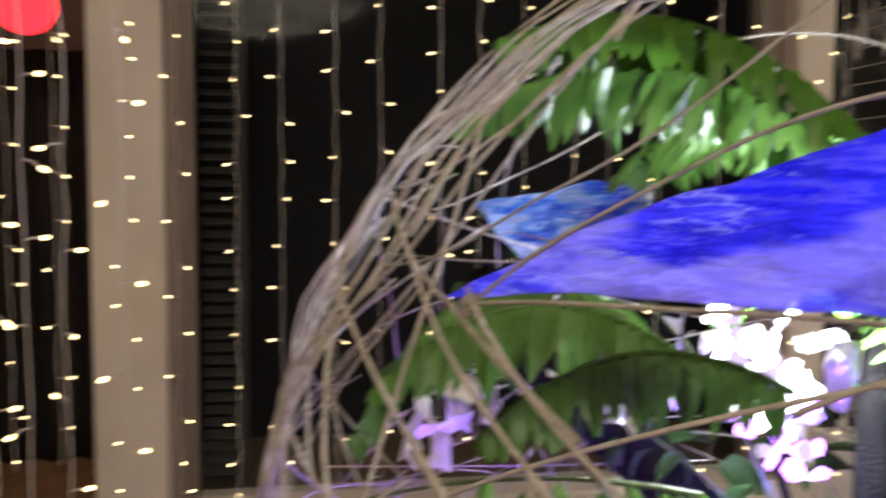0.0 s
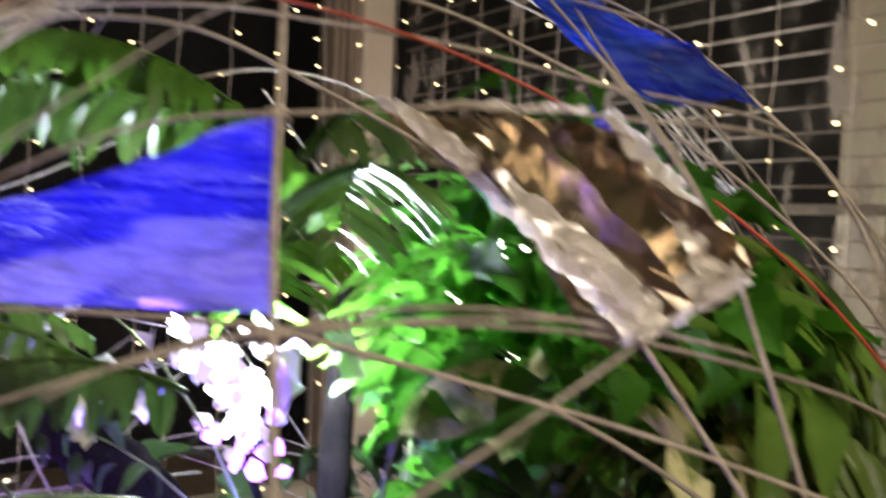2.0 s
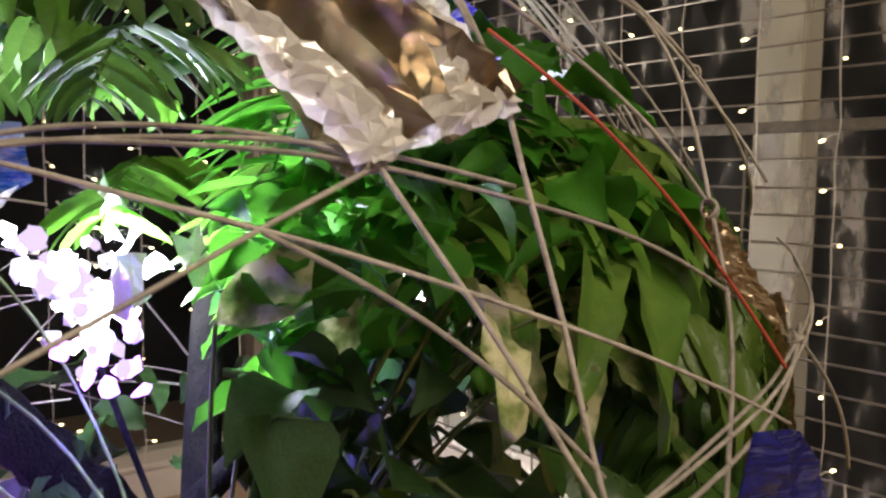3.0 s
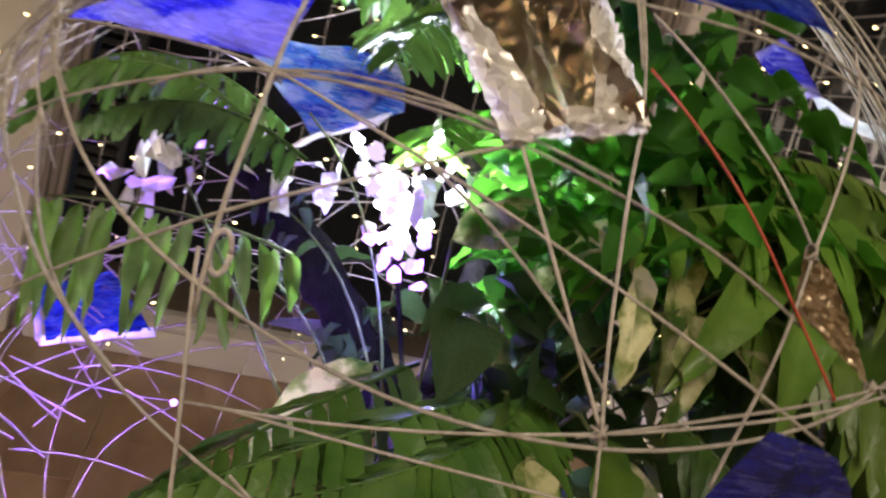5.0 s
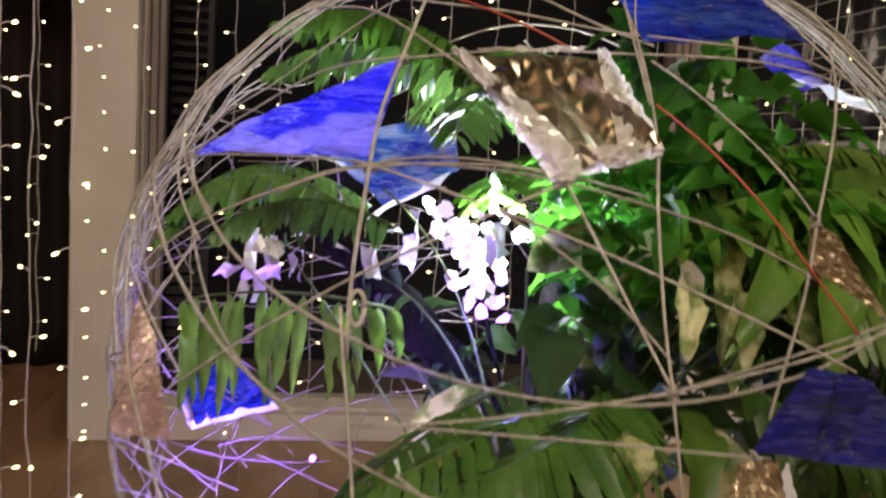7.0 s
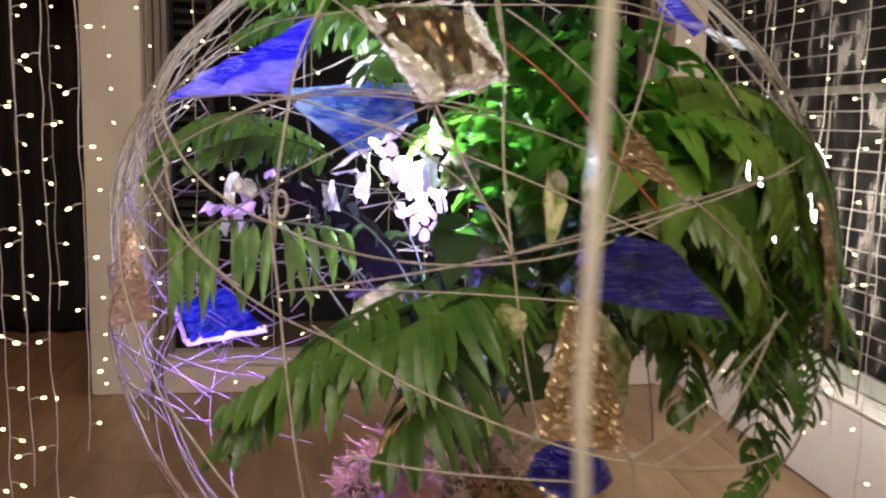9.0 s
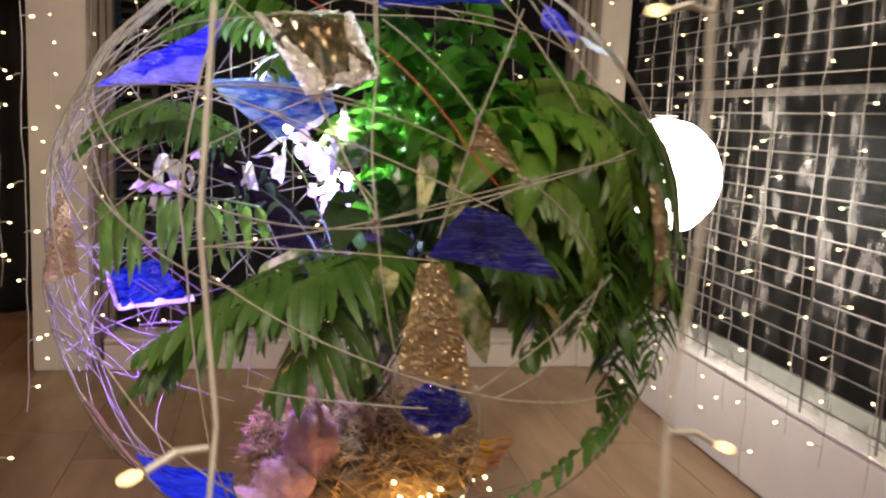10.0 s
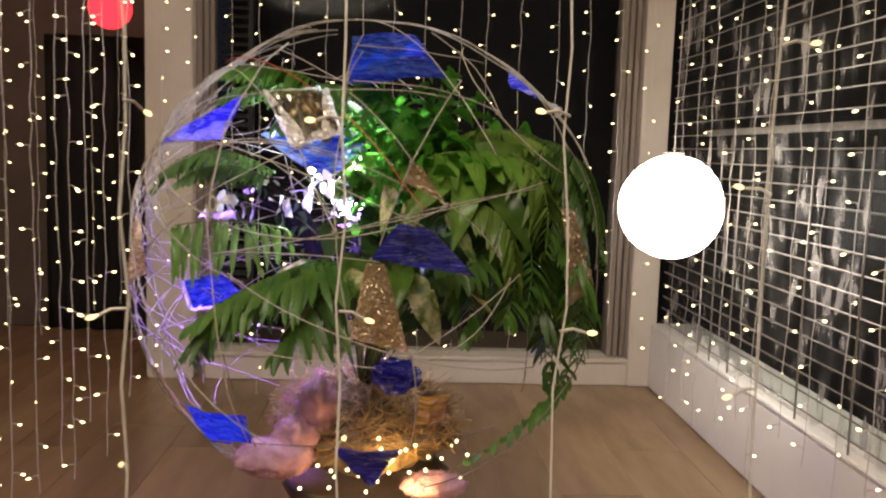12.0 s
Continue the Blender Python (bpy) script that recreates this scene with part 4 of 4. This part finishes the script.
    rows = (((30, 32, .26), (8, 18, .285), .036), ((34, 30, .27), (22, 12, .29), .040), ((32, 34, .27), (58, 30, .33), .045), ((40, 28, .27), (44, 10, .31), .042),
            ((112, 36, .27), (100, 14, .30), .06), ((100, 38, .28), (90, 16, .30), .055), 
            ((14, 4, .2), (6, -8, .27), .032), ((-2, 6, .2), (-12, -2, .27), .034))
    for i, (a, c, w) in enumerate(rows):
        part("leaf", blade(S(*a), S(*c), w, front, 0.02, 0.012, seed=i * 1.7), M_BROAD, broad, "", True)
        part("stem", tube(bez(root, root.lerp(S(*a), 0.6) + Vector((0, 0, 0.06)), S(*a), 8), 0.0022, 5, None, 0.6), M_STEM, broad, "", True)
    pale = thing("variegated_plant", root + Vector((0, -0.03, 0)), label="pot plant with pale yellow-green variegated leaves", category="plant")
    rows = (((26, 38, .22), (13, 16, .25), .026), ((-6, 27, .10), (1, 4, .15), .022), ((8, 30, .24), (4, 16, .27), .020), ((14, 24, .26), (9, 12, .28), .022),
            ((-2, 4, .25), (-5, -3, .27), .025), ((-4, -12, .24), (-8, -22, .25), .02), ((30, 26, .25), (37, 12, .29), .022), ((24, 20, .26), (29, 6, .29), .02), ((-20, 34, .18), (8, 43, .20), .03))
    for i, (a, c, w) in enumerate((((0.064, -0.122, 0.732), (0.002, -0.111, 0.658), 0.027), ((-0.078, -0.133, 0.610), (-0.138, -0.131, 0.540), 0.034), ((0.059, -0.203, 0.606), (0.098, -0.221, 0.528), 0.036))):
        part("leaf", blade(Vector(a), Vector(c), w, Vector((-0.2, -0.85, 0.45)), 0.016, 0.014, 14, 0.75, 40 + i * 2.3), M_PALE, pale, "", True)
        part("stem", tube(bez(root, root.lerp(Vector(a), 0.6) + Vector((0, 0, 0.04)), Vector(a), 8), 0.0018, 5, None, 0.6), M_STEM, pale, "", True)
    for i, (a, c, w) in enumerate(rows):
        part("leaf", blade(S(*a), S(*c), w, front, 0.012, 0.016, 12, 0.7, i * 2.3), M_PALE, pale, "", True)
        part("stem", tube(bez(root, root.lerp(S(*a), 0.6) + Vector((0, 0, 0.04)), S(*a), 8), 0.0018, 5, None, 0.6), M_STEM, pale, "", True)

    ivy = thing("ivy", root + Vector((0, 0.03, 0)), label="dense small-leaved ivy filling the middle of the ball", category="ivy")
    rng = random.Random(77)
    shapes = []
    for q in range(4):
        bm = blade(Vector((0, 0, 0)), Vector((1, 0, 0)), 0.5 + 0.1 * q, Vector((0, 0, 1)), 0.10, 0.12, 7, 0.55, q * 3.1)
        shapes.append(mesh_of(bm, M_IVY, True, "leaf"))
    # the same leaves again in the darkened green, shade put into their colour
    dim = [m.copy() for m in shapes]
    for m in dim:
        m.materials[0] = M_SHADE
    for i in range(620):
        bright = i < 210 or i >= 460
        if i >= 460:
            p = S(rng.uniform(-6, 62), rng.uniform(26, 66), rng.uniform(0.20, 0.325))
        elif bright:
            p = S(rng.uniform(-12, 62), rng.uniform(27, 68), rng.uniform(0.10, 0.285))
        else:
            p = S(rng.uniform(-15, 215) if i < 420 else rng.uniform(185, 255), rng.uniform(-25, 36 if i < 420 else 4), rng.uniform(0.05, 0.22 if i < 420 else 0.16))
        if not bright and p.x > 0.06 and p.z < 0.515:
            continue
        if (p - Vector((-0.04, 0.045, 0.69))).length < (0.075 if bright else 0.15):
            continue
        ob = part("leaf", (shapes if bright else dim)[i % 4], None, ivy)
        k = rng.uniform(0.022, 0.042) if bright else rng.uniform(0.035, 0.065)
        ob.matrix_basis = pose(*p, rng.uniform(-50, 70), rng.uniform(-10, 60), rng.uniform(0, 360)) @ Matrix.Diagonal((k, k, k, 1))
    for i in range(14):
        e = S(rng.uniform(0, 360), rng.uniform(0, 55), rng.uniform(0.15, 0.26))
        part("vine", tube(bez(root, root.lerp(e, 0.5) + Vector((rng.uniform(-.03, .03), rng.uniform(-.03, .03), 0.05)), e, 10), 0.0016, 5, None, 0.6), M_STEM, ivy, "", True)
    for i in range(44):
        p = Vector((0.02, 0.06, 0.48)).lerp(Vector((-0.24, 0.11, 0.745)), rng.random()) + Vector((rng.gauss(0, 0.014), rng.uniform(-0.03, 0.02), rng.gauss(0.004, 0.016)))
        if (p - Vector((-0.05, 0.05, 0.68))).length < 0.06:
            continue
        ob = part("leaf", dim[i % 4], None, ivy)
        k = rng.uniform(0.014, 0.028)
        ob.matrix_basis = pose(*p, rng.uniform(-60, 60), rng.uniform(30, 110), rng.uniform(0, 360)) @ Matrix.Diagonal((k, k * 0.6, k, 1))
    bark = thing("branch", root, label="dark gnarled branch standing in the moss", category="branch")
    part("trunk", tube(bez(Vector((0, 0, 0.38)), Vector((0.025, 0.06, 0.56)), Vector((0.055, 0.10, 0.745)), 14), 0.017, 9, None, 0.6), M_BARK, bark, "", True)
    spine = bez(Vector((0.02, 0.07, 0.47)), Vector((-0.10, 0.125, 0.610)), Vector((-0.225, 0.13, 0.735)), 40)
    limb = part("limb", tube(spine, 0.024, 14, None, 0.75), M_BARK, bark, "", True)
    for v in limb.data.vertices:
        v.co += v.normal * (0.006 * noise.noise(v.co * 45) + 0.004 * noise.noise(v.co * 110))
    part("limb", tube(bez(Vector((0.0, 0.02, 0.55)), Vector((0.08, 0.0, 0.64)), Vector((0.16, 0.02, 0.74)), 12), 0.010, 8, None, 0.5), M_BARK, bark, "", True)


def nest():
    """Bowl of moss and straw at the bottom of the ball."""
    at = Vector((0.0, 0.0, 0.315))
    bowl = thing("moss_bowl", at, label="mound of dry brown moss and straw inside the ball", category="moss")
    bm = bmesh.new()
    bmesh.ops.create_uvsphere(bm, u_segments=56, v_segments=28, radius=1)
    for v in bm.verts:
        d = v.co.copy()
        v.co = Vector((d.x * 0.135, d.y * 0.135, d.z * (0.07 if d.z > 0 else 0.05)))
        v.co += d * (0.022 * noise.noise(d * 4) + 0.010 * noise.noise(d * 14)) + at + Vector((0.0, -0.02, 0.02))
    part("moss", bm, M_MOSS, bowl, "", True)
    rng = random.Random(5)
    bm = bmesh.new()
    for i in range(1500):
        a, u = rng.uniform(0, 2 * math.pi), math.sqrt(rng.random())
        rr = 0.142 * u
        p = at + Vector((rr * math.cos(a), rr * math.sin(a) - 0.02, 0.015 + 0.078 * math.sqrt(max(0, 1 - u * u)) + rng.uniform(-0.014, 0.014)))
        d = Vector((rng.uniform(-1, 1), rng.uniform(-1, 1), rng.uniform(-0.5, 0.7))).normalized() * rng.uniform(0.012, 0.034)
        tube([p - d, p + Vector((0, 0, rng.uniform(-.006, .008))), p + d], rng.uniform(0.0005, 0.0011), 3, bm)
    st = part("straw", bm, M_STRAW, bowl, "", True)
    st["kind"] = "stuff"
    wool = thing("wool_tuft", (-0.13, -0.13, 0.31), label="tuft of fluffy pink wool beside the moss", category="wool")
    for c, s in (((-0.125, -0.16, 0.335), (0.055, 0.04, 0.026)), ((-0.097, -0.14, 0.36), (0.032, 0.026, 0.026)), ((-0.068, -0.12, 0.395), (0.029, 0.024, 0.042)), ((0.100, -0.150, 0.292), (0.044, 0.032, 0.017))):
        bm = bmesh.new()
        bmesh.ops.create_uvsphere(bm, u_segments=40, v_segments=20, radius=1)
        for v in bm.verts:
            d = v.co.copy()
            k = 1 + 0.25 * noise.noise(d * 3 + Vector(c) * 9) + 0.14 * noise.noise(d * 9)
            v.co = Vector((d.x * s[0], d.y * s[1], d.z * s[2])) * k + Vector(c)
        for i in range(700):
            d = Vector((rng.gauss(0, 1), rng.gauss(0, 1), rng.gauss(0, 1))).normalized()
            p = Vector((d.x * s[0], d.y * s[1], d.z * s[2])) * 0.95 + Vector(c)
            e = (d + Vector((rng.uniform(-1, 1), rng.uniform(-1, 1), rng.uniform(-1, 1))) * 0.8) * rng.uniform(0.002, 0.0055)
            tube([p, p + e * 0.5 + Vector((0, 0, 0.002)), p + e], 0.0003, 3, bm)
        part("tuft", bm, M_WOOL, wool, "", True)
    # tiny warm lights in the moss
    mini = thing("micro_lights", at, label="tiny warm lights strewn in the moss", category="fairy lights")
    bm = bmesh.new()
    bmesh.ops.create_icosphere(bm, subdivisions=1, radius=0.0028)
    me = mesh_of(bm, M_LED, True, "bulb")
    for i in range(34):
        a, u = rng.uniform(-2.9, -0.2), math.sqrt(rng.uniform(0.3, 1))
        ob = part("bulb", me, None, mini)
        ob.location = at + Vector((0.185 * u * math.cos(a), 0.185 * u * math.sin(a) - 0.02, rng.uniform(-0.03, 0.03) + 0.08 * (1 - u)))
    # the stand under the ball
    std = thing("stand", (0, 0, 0), label="low round clay stand under the wire ball", category="stand")
    bm = bmesh.new()
    prof = ((0.13, 0.0), (0.135, 0.008), (0.11, 0.05), (0.095, 0.12), (0.11, 0.20), (0.135, 0.246), (0.12, 0.252), (0.09, 0.236))
    rings = [[bm.verts.new((r * math.cos(a), r * math.sin(a), z)) for a in (i * math.pi / 20 for i in range(40))] for r, z in prof]
    for u, v in zip(rings, rings[1:]):
        for k in range(40):
            bm.faces.new((u[k], u[(k + 1) % 40], v[(k + 1) % 40], v[k]))
    bm.faces.new(rings[0][::-1])
    bm.faces.new(rings[-1])
    part("body", bm, M_CLAY, std, "", True)
    part("rim", tube([Vector((0.128 * math.cos(a), 0.128 * math.sin(a), 0.252)) for a in (i * math.pi / 20 for i in range(41))], 0.006, 8), M_CORD_DARK, std, "bound dark cord rim", True)


SHARDS = Vector((-0.236, 0.12, 0.67))   # a second heap of clear foil


def plant_lights():
    at = Vector((-0.060, 0.060, 0.678))
    la = thing("crystal_lamp", at, label="bright white lamp wrapped in crumpled clear foil, violet below", category="lamp")
    rng = random.Random(12)
    for i in range(84):
        t = i / 83
        c = at + Vector((-0.012 + 0.036 * t + rng.gauss(0, 0.013), rng.gauss(0, 0.010), 0.046 - 0.088 * t + rng.gauss(0, 0.009)))
        bm = bmesh.new()
        bmesh.ops.create_icosphere(bm, subdivisions=1, radius=rng.uniform(0.004, 0.009))
        for v in bm.verts:
            v.co = Vector((v.co.x * rng.uniform(0.5, 1.3), v.co.y * rng.uniform(0.3, 0.9), v.co.z * rng.uniform(0.6, 1.5)))
        bmesh.ops.transform(bm, verts=bm.verts, matrix=pose(*c, rng.uniform(0, 180), rng.uniform(0, 180), rng.uniform(0, 180)))
        # every third piece is foil with the lamp's lilac light put in as glow
        ob = part("violet_crystal" if i > 70 else "crystal" if i % 3 == 0 else "foil_crumple", bm, M_VIOLET if i > 70 else M_WHITELED if i % 3 == 0 else M_LILAC if i % 3 == 1 else M_SILVER, la)
    part("stalk", tube(bez(Vector((0.0, 0.03, 0.50)), at + Vector((0.04, 0.02, -0.09)), at + Vector((0.01, 0.01, 0.0)), 10), 0.0025, 6), M_BARK, la)
    # shards of clear foil that catch the lamp
    for i in range(30):
        p = at + Vector((rng.uniform(-0.12, 0.12), rng.uniform(-0.06, 0.08), rng.uniform(-0.02, 0.085))) if i < 18 else SHARDS + Vector((rng.uniform(-0.045, 0.045), rng.uniform(-0.02, 0.02), rng.uniform(-0.035, 0.035)))
        bm = bmesh.new()
        g = [[bm.verts.new(((u - 1.5) * 0.011 * rng.uniform(.7, 1.3), (v - 1) * 0.008 * rng.uniform(.7, 1.3), rng.uniform(-.004, .004))) for v in range(3)] for u in range(4)]
        for a, b in zip(g, g[1:]):
            for k in range(2):
                bm.faces.new((a[k], b[k], b[k + 1], a[k + 1]))
        bmesh.ops.transform(bm, verts=bm.verts, matrix=pose(*p, rng.uniform(0, 180), rng.uniform(0, 180), rng.uniform(0, 180)))
        part("foil_shard", bm, M_SILVER, la, "", False)
    # long strips of foil behind the middle, turned to the lamp
    for k in range(3):
        c = Vector((0.215, 0.115, 0.752 - 0.022 * k))
        side, down, out = Vector((0.80, -0.55, -0.22)).normalized(), Vector((0, 0, -1)), Vector((-0.75, -0.65, 0.1)).normalized()
        bm = bmesh.new()
        g = [[bm.verts.new(c + side * ((u - 5) * 0.0085) + down * ((v - 1) * 0.007 * rng.uniform(0.6, 1.2)) + out * rng.uniform(-0.003, 0.003)) for v in range(3)] for u in range(11)]
        for a, b in zip(g, g[1:]):
            for q in range(2):
                bm.faces.new((a[q], b[q], b[q + 1], a[q + 1]))
        part("foil_strip", bm, M_SILVER, la, "strip of clear silvery foil")
    v = thing("violet_lamp", (-0.19, 0.09, 0.47), label="small violet light among the strands", category="lamp")
    bm = bmesh.new()
    bmesh.ops.create_icosphere(bm, subdivisions=2, radius=0.003)
    bmesh.ops.translate(bm, verts=bm.verts, vec=(-0.19, 0.09, 0.47))
    part("bulb", bm, M_VIOLET, v)


# ---- fairy light curtains ----
def led_mesh(size, mat):
    bm = bmesh.new()
    bmesh.ops.create_uvsphere(bm, u_segments=8, v_segments=6, radius=size)
    for v in bm.verts:
        v.co.x = v.co.x * 2.0 + 0.02
    return mesh_of(bm, mat, True, "bulb")


def light_string(x, y, z0, z1, bulb, rng, step=0.1, normal=None):
    st = thing("fairy_light_string", (x, y, 2.6), label="hanging string of warm white fairy lights on clear wire", category="fairy lights", group="fairy light curtain")
    n = max(4, int((z1 - z0) / 0.05))
    pts = [Vector((x + rng.uniform(-0.0035, 0.0035), y + rng.uniform(-0.003, 0.003), z1 + (z0 - z1) * i / n)) for i in range(n + 1)]
    bm = tube([Vector((x, y, 2.6)), Vector((x, y, 2.0))] + pts, 0.0009, 4)
    z = z1 - rng.uniform(0.02, step)
    while z > z0:
        a = rng.choice((0, 0, 180, 180, 60, -60, 120)) + rng.uniform(-25, 25)
        tilt = rng.uniform(-12, 28)
        m = pose(x, y, z, 0, tilt, a)
        tube([m @ Vector((0, 0, 0)), m @ Vector((0.008, 0, 0.002)), m @ Vector((0.016, 0, 0))], 0.0010, 4, bm)
        ob = part("bulb", bulb, None, st)
        ob.matrix_basis = m
        z -= step * rng.uniform(0.75, 1.25)
    part("wire", bm, M_WIRE, st)


def curtains():
    rng = random.Random(3)
    small, near = led_mesh(0.0024, M_LED), led_mesh(0.0017, M_LED_NEAR)
    # by the back window and on into the next bay
    x = -1.75
    while x < 0.84:
        light_string(x + rng.uniform(-0.012, 0.012), 1.22 + rng.uniform(-0.05, 0.05), rng.uniform(0.02, 0.3), 1.62, small, rng, 0.085)
        x += 0.11 if x < -0.75 else 0.095
    # nearer strings beside the ball
    for x, z0 in ((-0.80, 0.02), (-0.748, 0.015), (-0.695, 0.03), (-0.655, 0.08), (-0.63, 0.05), (-0.592, 0.18), (-0.564, 0.10), (-0.505, 0.24)):
        light_string(x, 0.45 + rng.uniform(-0.02, 0.02), z0, 1.5, small, rng, 0.085)
    # along the right window
    y = 1.12
    while y > -0.35:
        light_string(RIGHT - 0.04 + rng.uniform(-0.01, 0.01), y, rng.uniform(0.03, 0.2), 1.5, small, rng, 0.09)
        y -= 0.12
    # the curtain that the way goes through
    for x in (-0.53, -0.40, -0.262, -0.126, 0.003, 0.141, 0.27, 0.40):
        light_string(x, -0.80, 0.25, 1.2, near, rng, 0.11)


floor_boards()
windows()
dark_shape(-1.36, -0.80, 1.17, 2.15)
lantern()
red_lamp()
wire_ball()
plants()
nest()
plant_lights()
curtains()
